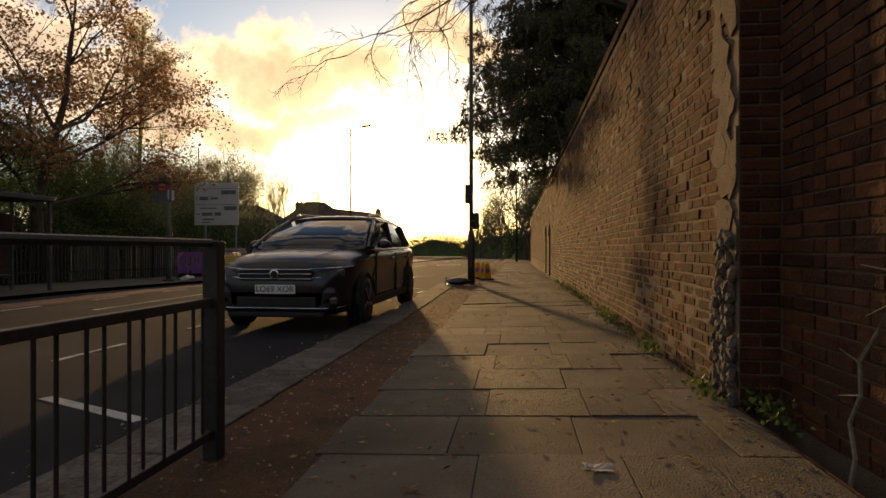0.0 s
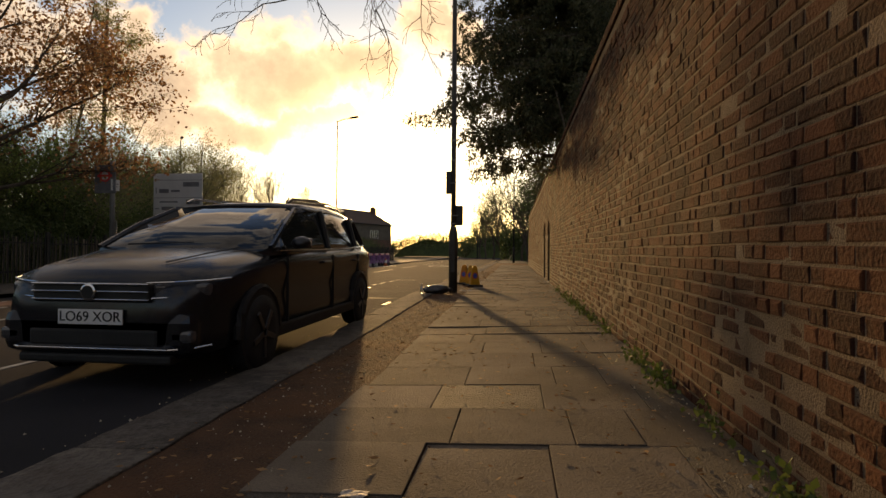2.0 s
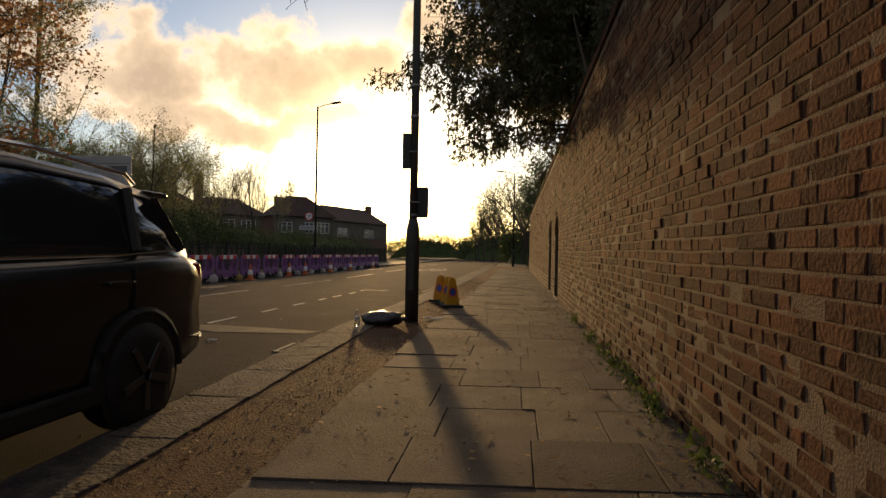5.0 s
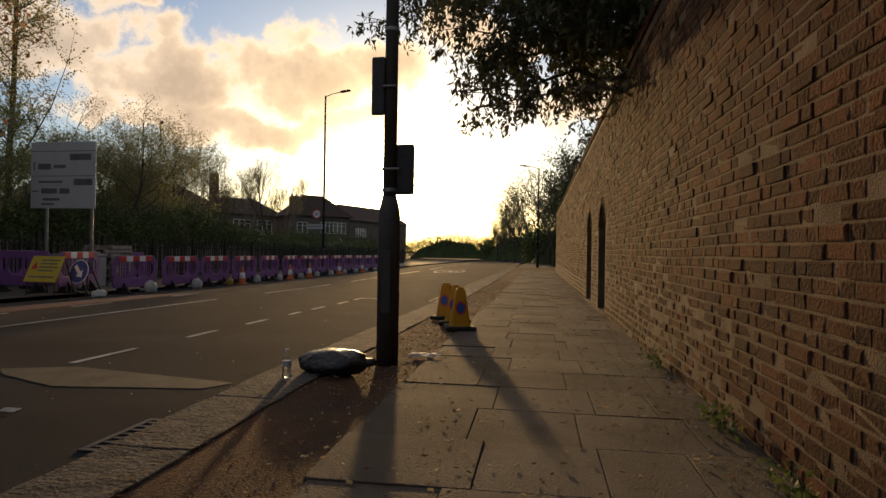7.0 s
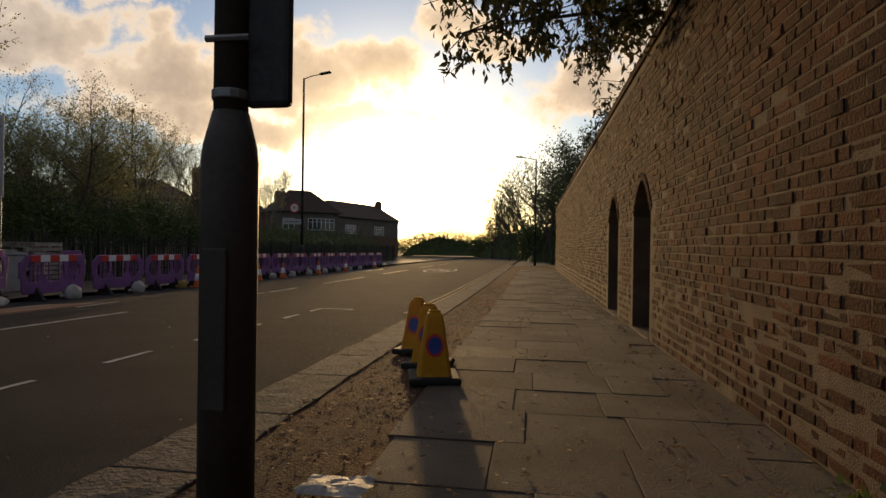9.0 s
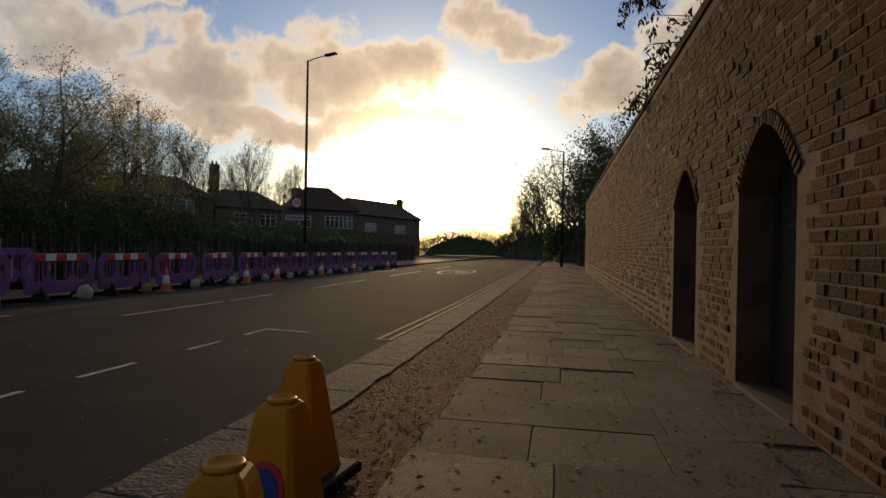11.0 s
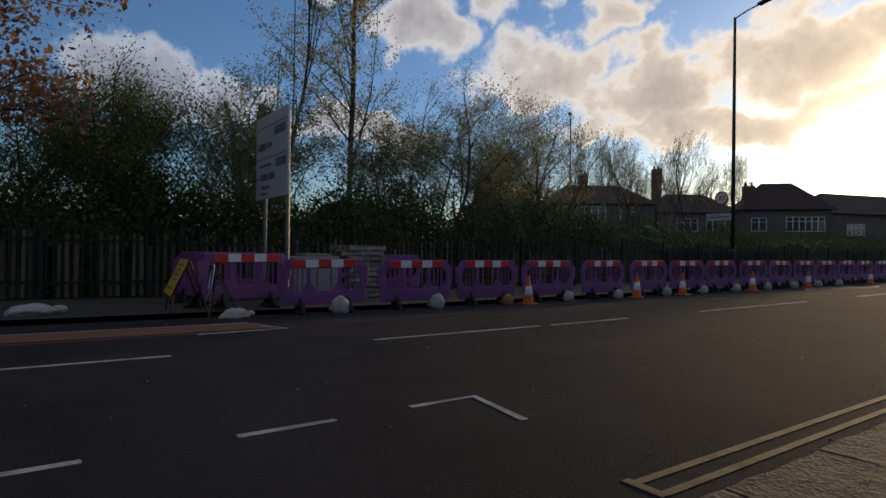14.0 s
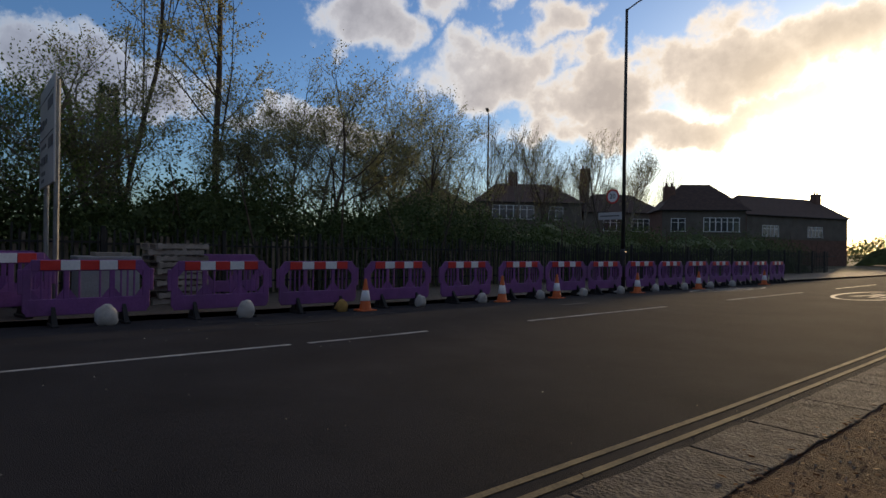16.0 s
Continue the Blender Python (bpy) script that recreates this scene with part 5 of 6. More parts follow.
        tl = bmesh.new()
        slab(tl, min(s * 0.50, s * 0.865), max(s * 0.50, s * 0.865), 4.16, 4.36, 0.86, 1.02, 0.03)
        for v in tl.verts:
            v.co.y -= max(abs(v.co.x) - 0.6, 0) * 0.35
        part("tail_lamp", tl, M_LAMPRED, c, "red tail lamp lens")
        for y in (0.86, 3.50):
            arch = bmesh.new()
            pts = [(s * 0.905, y + 0.40 * math.cos(a * math.pi / 12), 0.33 + 0.40 * math.sin(a * math.pi / 12)) for a in range(13)]
            tube(arch, pts, 0.035, 6)
            part("wheel_arch", arch, M_CARBLACK, c)
            well = moved(lathe([(0.37, 0), (0.37, 0.02)], 24), Matrix.Translation((s * 0.905, y, 0.34)) @ Matrix.Rotation(radians(90), 4, "Y"))
            part("wheel_well", well, M_CARBLACK, c)
            m = Matrix.Translation((s * 0.80, y, 0.335)) @ Matrix.Rotation(radians(90 * s), 4, "Y")
            wheel = part("wheel", moved(lathe([(0.20, 0.0), (0.22, 0.14), (0.06, 0.15)], 20), m), M_ALLOY, c)
            part("tyre", moved(lathe([(0.22, -0.08), (0.315, -0.07), (0.335, -0.02), (0.335, 0.10), (0.315, 0.145), (0.225, 0.15)], 28), m), M_BLACK, wheel, smooth=True)
            for k in range(5):
                a = 2 * math.pi * k / 5
                part("spoke", moved(box(0.03, 0.22, -0.025, 0.025, 0.145, 0.165, 0.006), m @ Matrix.Rotation(a, 4, "Z")), M_ALLOY, wheel)
    # nose: grille, bars, badge, plate, bumper
    grille = part("grille", box(-0.47, 0.47, -0.035, 0.06, 0.66, 0.80, 0.02), M_CARBLACK, c)
    for z in (0.675, 0.735, 0.79):
        part("grille_bar", box(-0.47, 0.47, -0.05, -0.03, z, z + 0.012, 0.004), M_CHROME, grille)
    badge = part("badge", moved(lathe([(0.062, 0), (0.062, 0.012), (0.05, 0.016)], 24), Matrix.Translation((0, -0.045, 0.735)) @ Matrix.Rotation(radians(90), 4, "X")), M_CHROME, c, "round chrome badge")
    part("badge_face", moved(lathe([(0.046, 0), (0.046, 0.018)], 24), Matrix.Translation((0, -0.045, 0.735)) @ Matrix.Rotation(radians(90), 4, "X")), M_CARBLACK, badge)
    part("bumper", box(-0.78, 0.78, 0.0, 0.30, 0.26, 0.60, 0.09), M_CARPAINT, c)
    part("air_intake", box(-0.52, 0.52, -0.012, 0.1, 0.33, 0.46, 0.02), M_CARBLACK, c)
    part("bumper_trim", box(-0.60, 0.60, -0.022, 0.02, 0.305, 0.322, 0.005), M_CHROME, c)
    part("skid_plate", box(-0.62, 0.62, 0.0, 0.2, 0.20, 0.27, 0.02), M_CARBLACK, c)
    plate = part("number_plate", box(-0.26, 0.26, -0.035, -0.02, 0.495, 0.607, 0.004), M_PLATE, c, "white front number plate")
    writing("LO69 XOR", 0.105, Matrix.Translation((0, -0.037, 0.551)) @ Matrix.Rotation(radians(90), 4, "X"), M_INK, plate)
    part("rear_bumper", box(-0.80, 0.80, 4.12, 4.42, 0.34, 0.60, 0.07), M_CARPAINT, c)
    part("rear_bumper_trim", pipe([(-0.78, 4.41, 0.46), (0.0, 4.425, 0.46), (0.78, 4.41, 0.46), (0.90, 4.2, 0.46)], 0.012, 6), M_CHROME, c)
    part("bonnet_crease", pipe([(0.42, 0.25, 0.955), (0.52, 0.7, 1.025), (0.58, 1.15, 1.075)], 0.006, 5), M_CARPAINT, c)
    part("bonnet_crease", pipe([(-0.42, 0.25, 0.955), (-0.52, 0.7, 1.025), (-0.58, 1.15, 1.075)], 0.006, 5), M_CARPAINT, c)
    part("wiper", pipe([(-0.6, 1.22, 1.10), (0.05, 1.26, 1.12)], 0.008, 5), M_CARBLACK, c)
    part("number_plate_rear", box(-0.26, 0.26, 4.375, 4.395, 0.72, 0.83, 0.004), M_SIGNYELLOW, c, "yellow rear number plate")
    # a long wheelbase: the cabin and tail stand further back
    for ob in c.children_recursive:
        if ob.type == "MESH":
            for v in ob.data.vertices:
                u = min(1.0, max(0.0, (v.co.y - 1.3) / 1.75))
                v.co.y += 0.58 * u
    return c


car((-4.20, 8.80, -0.122))


# ---- roadworks on the far side ----
def barrier(at, turn=0):
    b = thing("road_barrier", at, "purple plastic roadworks barrier with red and white strip", "barrier", "roadworks barriers", turn)
    # panel in its own plane: y along, z up
    bm = bmesh.new()
    L, t = 0.99, 0.022
    slab(bm, -t, t, -L + 0.05, L - 0.05, 0.17, 0.42, 0.012)
    slab(bm, -t, t, -L + 0.12, L - 0.12, 0.83, 1.0, 0.012)
    for y0, y1 in ((-L, -L + 0.13), (L - 0.13, L), (-0.40, -0.31), (0.31, 0.40)):
        slab(bm, -t * 0.9, t * 0.9, y0, y1, 0.24, 0.87, 0.012)

    def gusset(pts):
        lo, hi = [bm.verts.new((-t * 0.8, a, b)) for a, b in pts], [bm.verts.new((t * 0.8, a, b)) for a, b in pts]
        bm.faces.new(lo)
        bm.faces.new(hi[::-1])
        for a in range(3):
            c = (a + 1) % 3
            bm.faces.new((lo[a], hi[a], hi[c], lo[c]))

    for s in (-1, 1):
        # cut-off outer corners and the rounded feet of the openings
        gusset(((s * L, 0.86), (s * (L - 0.13), 0.86), (s * (L - 0.13), 0.99)))
        gusset(((s * (L - 0.005), 0.25), (s * (L - 0.06), 0.18), (s * (L - 0.06), 0.26)))
        for y, dy in ((L - 0.13, -1), (0.40, 1), (0.31, -1)):
            gusset(((s * y, 0.41), (s * (y + dy * 0.13), 0.41), (s * y, 0.56)))
        gusset(((s * (L - 0.13), 0.84), (s * (L - 0.24), 0.84), (s * (L - 0.13), 0.73)))
    part("panel", bm, M_PURPLE, b)
    for y in (-0.72, -0.61, -0.50, -0.16, 0.16, 0.50, 0.61, 0.72):
        part("slat", box(-0.014, 0.014, y - 0.015, y + 0.015, 0.40, 0.86, 0.005), M_PURPLE, b)
    for k in range(5):
        y = -0.74 + k * 0.296
        part("reflector", box(0.0, 0.034, y, y + 0.290, 0.845, 0.99, 0.004), M_REDREF if k % 2 == 0 else M_WHITEREF, b, "red reflective block" if k % 2 == 0 else "white reflective block")
    for y in (-0.55, 0.55):
        f = bmesh.new()
        slab(f, -0.34, 0.34, y - 0.055, y + 0.055, 0.0, 0.045, 0.012)
        for s in (-1, 1):
            v = [f.verts.new(q) for q in ((s * 0.03, y - 0.03, 0.30), (s * 0.03, y + 0.03, 0.30), (s * 0.26, y + 0.045, 0.04), (s * 0.26, y - 0.045, 0.04), (s * 0.02, y - 0.03, 0.04), (s * 0.02, y + 0.03, 0.04))]
            for q in ((0, 1, 2, 3), (0, 3, 4), (1, 5, 2), (0, 4, 5, 1)):
                f.faces.new([v[i] for i in q])
        part("foot", f, M_BLACK, b, "black rubber foot")
    for y in (-L - 0.03, L + 0.03):
        part("hook", box(-0.02, 0.02, y - 0.035, y + 0.035, 0.50, 0.86, 0.012), M_PURPLE, b)
    for ob in b.children:
        ob.data.transform(Matrix.Diagonal((1.0, 1.0, 1.17, 1.0)))
    return b


BX = -13.62
first = barrier((BX, 29.04, road_z(BX, 29.04)), 0.8)
STARTS = [31.4, 33.62, 35.9, 38.28, 40.6, 42.85, 45.1, 47.5, 49.8, 52.1, 54.4, 56.7, 59.0, 61.3]
for k, y in enumerate(STARTS):
    copy_thing(first, pose(BX - 0.004 * (y - 30), y, road_z(BX, y), 0, rng.uniform(-1, 1), rng.uniform(-2, 2)))
copy_thing(first, pose(-14.35, 27.6, far_z(27.6), 0, 0, 12))
copy_thing(first, pose(-15.5, 26.75, far_z(26.75), 0, 0, 95))
for k, y in enumerate((27.2, 32.0)):
    copy_thing(first, pose(-16.6, y + 0.4, far_z(y), 0, 0, 178 + rng.uniform(-3, 3)))


def sandbag(at, turn, ochre=False, s=1.0, flat=1.0):
    b = thing("sandbag", at, "ochre sandbag lying against a barrier" if ochre else "pale grey sandbag slumped against a barrier", "sandbag", "sandbags at the barriers", turn)
    part("sack", lump(0.14 * s, (0.16 if flat == 1.0 else 0.24) * s, 0.20 * s * flat, at[1], 0.18 if flat == 1.0 else 0.34), M_BAG_OCHRE if ochre else M_BAG, b, smooth=True)
    part("neck", moved(lump(0.05 * s, 0.08 * s, 0.05 * s, at[1] + 1, 0.3, 2), Matrix.Translation((0.02, (0.18 if flat == 1.0 else 0.27) * s, 0.04))), M_BAG_OCHRE if ochre else M_BAG, b, smooth=True)


for k, (y, o, s) in enumerate(((29.25, 0, 1.2), (31.75, 0, 1.15), (34.0, 1, 0.9), (36.3, 0, 0.95), (38.5, 0, 0.9), (41.0, 0, 0.9), (43.2, 0, 0.9), (45.4, 0, 0.9), (47.8, 0, 0.9), (50.1, 0, 0.9), (52.4, 0, 0.9), (54.6, 0, 0.9))):
    sandbag((BX + 0.38, y, road_z(BX + 0.38, y)), rng.uniform(60, 130), bool(o), s)
sandbag((-13.2, 27.05, road_z(-13.2, 27.05)), 20, False, 1.2, 0.5)
sandbag((-14.5, 23.85, far_z(23.85)), 8, False, 1.6, 0.38)


def traffic_cone(at):
    c = thing("traffic_cone", at, "orange traffic cone with a white reflective sleeve", "traffic cone", "orange cones on the road")
    part("base", box(-0.2, 0.2, -0.2, 0.2, 0.0, 0.04, 0.015), M_ORANGE, c)
    part("body", lathe([(0.150, 0.035), (0.140, 0.06), (0.030, 0.73), (0.022, 0.745)], 20), M_ORANGE, c, smooth=True)
    part("sleeve", lathe([(0.114, 0.24), (0.117, 0.244), (0.079, 0.474), (0.075, 0.478)], 20), M_WHITEREF, c, "white reflective sleeve", smooth=True)
    return c


cone = traffic_cone((-12.95, 34.45, road_z(-12.95, 34.45)))
for x, y in ((-12.95, 39.0), (-13.0, 41.5), (-13.05, 46.2), (-13.1, 51.0), (-13.15, 58.0)):
    copy_thing(cone, pose(x, y, road_z(x, y), 0, 0, rng.uniform(0, 90)))

# framed warning board, blue arrow sign
board = thing("roadworks_board", (-14.1, 26.0, far_z(26.0)), "yellow roadworks information board tilted on a steel frame", "sign", turn=-4)
T = Matrix.Translation((0, 0, 0.36)) @ Matrix.Rotation(radians(-24), 4, "X")
face = part("face", moved(box(-0.52, 0.52, -0.012, 0.012, 0.0, 0.74, 0.006), T), M_SIGNYELLOW, board, "yellow printed face")
for k, (x0, x1, z) in enumerate(((-0.18, 0.42, 0.60), (-0.18, 0.36, 0.50), (-0.18, 0.44, 0.40), (-0.40, 0.40, 0.12), (-0.18, 0.30, 0.30))):
    part("text_bar", moved(box(x0, x1, -0.018, -0.010, z, z + 0.035), T), M_SIGNGREY, face)
tri = bmesh.new()
f = tri.faces.new([tri.verts.new(q) for q in ((-0.44, -0.016, 0.36), (-0.22, -0.016, 0.36), (-0.33, -0.016, 0.58))])
ex = bmesh.ops.extrude_face_region(tri, geom=[f])
bmesh.ops.translate(tri, verts=[e for e in ex["geom"] if isinstance(e, bmesh.types.BMVert)], vec=(0, 0.006, 0))
part("warning_triangle", moved(tri, T), M_REDREF, face)
for x in (-0.45, 0.45):
    part("frame_leg", pipe([(x, 0.02, 0.36 - 0.36), (x, 0.06, 0.38), (x, 0.34, 1.02)], 0.018, 6), M_DARKSTEEL, board)
    part("frame_strut", pipe([(x, 0.34, 1.0), (x, 0.68, 0.0)], 0.018, 6), M_DARKSTEEL, board)
part("frame_bar", pipe([(-0.45, 0.05, 0.30), (0.45, 0.05, 0.30)], 0.018, 6), M_DARKSTEEL, board)

arrow = thing("arrow_sign", (-13.5, 26.66, road_z(-13.5, 26.66)), "round blue disc sign with a white diagonal arrow", "sign", turn=-8)
T = Matrix.Translation((0, 0, 0.72)) @ Matrix.Rotation(radians(-12), 4, "X")
disc = part("disc", moved(lathe([(0.33, 0), (0.33, 0.012)], 32), T @ Matrix.Rotation(radians(90), 4, "X")), M_WHITEREF, arrow, "white rim of the disc")
part("blue_face", moved(lathe([(0.305, 0), (0.305, 0.018)], 32), T @ Matrix.Rotation(radians(90), 4, "X")), M_BLUE, disc)
ar = bmesh.new()
f = ar.faces.new([ar.verts.new((x, -0.022, z)) for x, z in ((-0.05, 0.21), (0.05, 0.21), (0.05, -0.05), (0.14, -0.05), (0.0, -0.22), (-0.14, -0.05), (-0.05, -0.05))])
ex = bmesh.ops.extrude_face_region(ar, geom=[f])
bmesh.ops.translate(ar, verts=[e for e in ex["geom"] if isinstance(e, bmesh.types.BMVert)], vec=(0, 0.006, 0))
part("white_arrow", moved(ar, T @ Matrix.Rotation(radians(-42), 4, "Y")), M_WHITEREF, disc)
for x in (-0.26, 0.26):
    part("frame_leg", pipe([(x, -0.02, 0.0), (x, 0.07, 1.0)], 0.018, 6), M_DARKSTEEL, arrow)
    part("frame_strut", pipe([(x, 0.07, 0.98), (x, 0.55, 0.0)], 0.018, 6), M_DARKSTEEL, arrow)
part("frame_bar", pipe([(-0.26, 0.0, 0.25), (0.26, 0.0, 0.25)], 0.018, 6), M_DARKSTEEL, arrow)

# large direction board on two poles
dsign = thing("direction_sign", (-15.85, 28.6, far_z(28.6)), "large white direction board on two steel poles", "sign")
panel = part("board", box(-1.15, 1.15, -0.02, 0.02, 2.52, 4.60, 0.01), M_SIGNWHITE, dsign, "dull white sign face with grey lettering")
for z in (3.52, 4.30):
    part("divider", box(-1.13, 1.13, -0.028, -0.018, z, z + 0.02), M_SIGNGREY, panel)
for x0, x1, z0, z1 in ((0.25, 1.0, 4.02, 4.22), (-0.88, -0.42, 3.74, 3.92), (-0.32, 0.1, 3.78, 3.88), (0.40, 1.05, 3.24, 3.44), (-0.75, -0.20, 2.98, 3.14), (-0.10, 0.25, 2.98, 3.14), (-0.7, -0.1, 2.76, 2.84), (-0.85, 0.0, 3.32, 3.38), (-0.75, -0.3, 2.62, 2.68)):
    part("word_bar", box(x0, x1, -0.030, -0.018, z0, z1), M_SIGNGREY, panel)
part("arrow", box(-1.08, -0.86, -0.030, -0.018, 3.03, 3.07), M_SIGNGREY, panel)
part("arrow", box(-1.04, -1.00, -0.030, -0.018, 3.72, 3.98), M_SIGNGREY, panel)
for x in (-0.62, 0.98):
    part("pole", pipe([(x, 0.06, -0.05), (x, 0.06, 4.5)], 0.05, 10), M_STEEL, dsign)

# site box and pallets behind the barriers
crate = thing("site_box", (-16.2, 29.74, far_z(29.74)), "grey site storage box with a timber sheet on its lid", "box")
part("body", box(-0.5, 0.5, -0.58, 0.58, 0.0, 1.02, 0.03), M_CRATE, crate)
part("lid", box(-0.53, 0.53, -0.61, 0.61, 1.02, 1.10, 0.02), M_CRATE, crate)
part("timber_sheet", box(-0.35, 0.35, -0.25, 0.45, 1.10, 1.18, 0.01), M_PALLET, crate, "pale timber sheet")


def pallet(at, turn):
    p = thing("pallet", at, "weathered timber pallet stacked behind the barriers", "pallet", "stacked pallets", turn)
    for k in range(7):
        part("board", box(-0.5, 0.5, -0.6 + k * 0.18, -0.5 + k * 0.18, 0.12, 0.142, 0.003), M_PALLET, p)
    for x in (-0.45, 0.0, 0.45):
        part("bearer", box(x - 0.05, x + 0.05, -0.6, 0.6, 0.022, 0.12, 0.004), M_PALLET, p)
    for y in (-0.55, 0.0, 0.55):
        part("under_board", box(-0.5, 0.5, y - 0.05, y + 0.05, 0.0, 0.022, 0.003), M_PALLET, p)
    return p


p0 = pallet((-16.4, 31.2, far_z(31.2)), 3)
for k in range(1, 10):
    copy_thing(p0, pose(-16.4 + rng.uniform(-0.04, 0.04), 31.2 + rng.uniform(-0.06, 0.06), far_z(31.2) + 0.142 * k, 0, 0, rng.uniform(-16, 16)))


def street_lamp(at, h, arm, label, plate=False):
    s = thing("street_lamp", at, label, "street lamp")
    part("base", lathe([(0.11, -0.03), (0.11, 1.4), (0.085, 1.55)], 14), M_DARKSTEEL, s, smooth=True)
    part("shaft", lathe([(0.085, 1.5), (0.07, h * 0.6), (0.055, h)], 12), M_DARKSTEEL, s, smooth=True)
    part("arm", pipe([(0, 0, h - 0.05), (arm[0] * 0.5, arm[1] * 0.5, h + 0.10), (arm[0], arm[1], h + 0.16)], 0.03, 8), M_DARKSTEEL, s)
    a = math.atan2(arm[1], arm[0])
    head = part("lantern", moved(box(-0.05, 0.62, -0.13, 0.13, -0.04, 0.06, 0.03), Matrix.Translation((arm[0], arm[1], h + 0.16)) @ Matrix.Rotation(a, 4, "Z") @ Matrix.Rotation(radians(-6), 4, "Y")), M_DARKSTEEL, s)
    part("photocell", moved(lathe([(0.035, 0.05), (0.035, 0.10), (0.02, 0.12)], 10), Matrix.Translation((arm[0] + 0.2 * math.cos(a), arm[1] + 0.2 * math.sin(a), h + 0.17))), M_DARKSTEEL, head)
    if plate:
        d = part("speed_disc", moved(lathe([(0.30, 0), (0.30, 0.012)], 28), Matrix.Translation((-0.42, -0.14, 3.7)) @ Matrix.Rotation(radians(90), 4, "X")), M_REDREF, s, "red rim of the speed limit disc")
        part("speed_face", moved(lathe([(0.23, 0), (0.23, 0.018)], 28), Matrix.Translation((-0.42, -0.14, 3.7)) @ Matrix.Rotation(radians(90), 4, "X")), M_WHITEREF, d)
        writing("20", 0.28, Matrix.Translation((-0.42, -0.165, 3.7)) @ Matrix.Rotation(radians(90), 4, "X"), M_INK, d)
        pl = part("name_plate", box(-1.1, 0.0, -0.15, -0.12, 2.75, 3.05, 0.008), M_SIGNWHITE, s, "dull white plate under the disc")
        part("plate_bar", box(-1.0, -0.1, -0.155, -0.148, 2.88, 2.93), M_SIGNGREY, pl)
    return s


street_lamp((-14.75, 47.9, far_z(47.9)), 11.3, (1.1, -0.15), "tall dark street lamp with a 20 mph disc", True)
street_lamp((-1.2, 62.0, ground_z(62)), 8.4, (-1.0, 0.0), "slim street lamp beyond the end of the wall")
street_lamp((-35.5, 60.6, -0.6), 12.6, (0.4, -0.5), "slim street lamp among the houses")
street_lamp((-7.5, 104.0, -0.7), 5.2, (0.3, 0.0), "slim distant post at the road bend")
sp = thing("sign_post", (-14.9, 23.18, far_z(23.18)), "grey steel post with a small pale sign plate", "sign")
part("post", lathe([(0.085, -0.03), (0.085, 4.2), (0.07, 4.25)], 12), M_STEEL, sp, smooth=True)
part("foot", lathe([(0.22, -0.02), (0.20, 0.06), (0.10, 0.08)], 14), M_BLACK, sp, smooth=True)
pl = part("plate", box(0.09, 0.115, -0.21, 0.21, 3.22, 3.60, 0.008), M_SIGNWHITE, sp, "small pale sign plate")
part("text_bar", box(0.115, 0.12, -0.15, 0.15, 3.44, 3.47), M_SIGNGREY, pl)
part("text_bar", box(0.115, 0.12, -0.15, 0.10, 3.34, 3.37), M_SIGNGREY, pl)
flag = part("flag", box(-0.58, 0.20, -0.125, -0.088, 3.12, 4.10, 0.012), M_SIGNGREY, sp, "dull stop flag that faces along the street")
part("flag_ring", moved(lathe([(0.21, 0), (0.21, 0.008)], 28), Matrix.Translation((-0.19, -0.124, 3.72)) @ Matrix.Rotation(radians(90), 4, "X")), M_REDREF, flag, "faded red ring")
part("flag_disc", moved(lathe([(0.14, 0), (0.14, 0.013)], 28), Matrix.Translation((-0.19, -0.124, 3.72)) @ Matrix.Rotation(radians(90), 4, "X")), M_SIGNWHITE, flag)
part("flag_bar", box(-0.46, 0.08, -0.142, -0.124, 3.68, 3.76, 0.003), M_REDREF, flag)
part("conduit", pipe([(0.02, 0.17, -0.02), (0.02, 0.17, 2.2)], 0.03, 8), M_STEEL, sp)
# far bus shelter
bus = thing("bus_shelter", (-15.2, 15.6, far_z(15.6)), "dark flat-roofed bus shelter on the far pavement", "bus shelter")
part("roof", box(-0.7, 0.7, -1.6, 1.5, 2.55, 2.70, 0.03), M_DARKSTEEL, bus)
for x, y in ((-0.62, -1.5), (-0.62, 0.0), (-0.62, 1.4), (0.6, -1.5), (0.6, 1.4)):
    part("post", box(x - 0.04, x + 0.04, y - 0.04, y + 0.04, -0.02, 2.56, 0.008), M_DARKSTEEL, bus)
for y in (-1.44, 0.06):
    part("back_pane", box(-0.63, -0.61, y, y + 1.28, 0.35, 2.2), M_CARGLASS, bus)
part("bench", box(-0.55, -0.25, -1.0, 1.0, 0.42, 0.47, 0.01), M_DARKSTEEL, bus)


# ---- houses ----
def window(parent, x, y0, y1, z0, z1, lights):
    """A window in a wall that faces +x at x."""
    w = part("window", box(x - 0.10, x + 0.015, y0, y1, z0, z1), M_PANE, parent, "dark window glass")
    bm = bmesh.new()
    t = 0.06
    slab(bm, x - 0.02, x + 0.06, y0 - t, y0, z0 - t, z1 + t)
    slab(bm, x - 0.02, x + 0.06, y1, y1 + t, z0 - t, z1 + t)
    slab(bm, x - 0.02, x + 0.06, y0, y1, z1, z1 + t)
    part("window_frame", bm, M_WHITE, w, "white painted frame")
    part("window_sill", box(x - 0.02, x + 0.14, y0 - 0.1, y1 + 0.1, z0 - t - 0.06, z0 - t), M_WHITE, w)
    for k in range(1, lights):
        y = y0 + (y1 - y0) * k / lights
        part("mullion", box(x - 0.02, x + 0.05, y - 0.045, y + 0.045, z0, z1), M_WHITE, w)
    zt = z0 + (z1 - z0) * 0.7
    part("transom", box(x - 0.015, x + 0.045, y0, y1, zt - 0.025, zt + 0.025), M_WHITE, w)


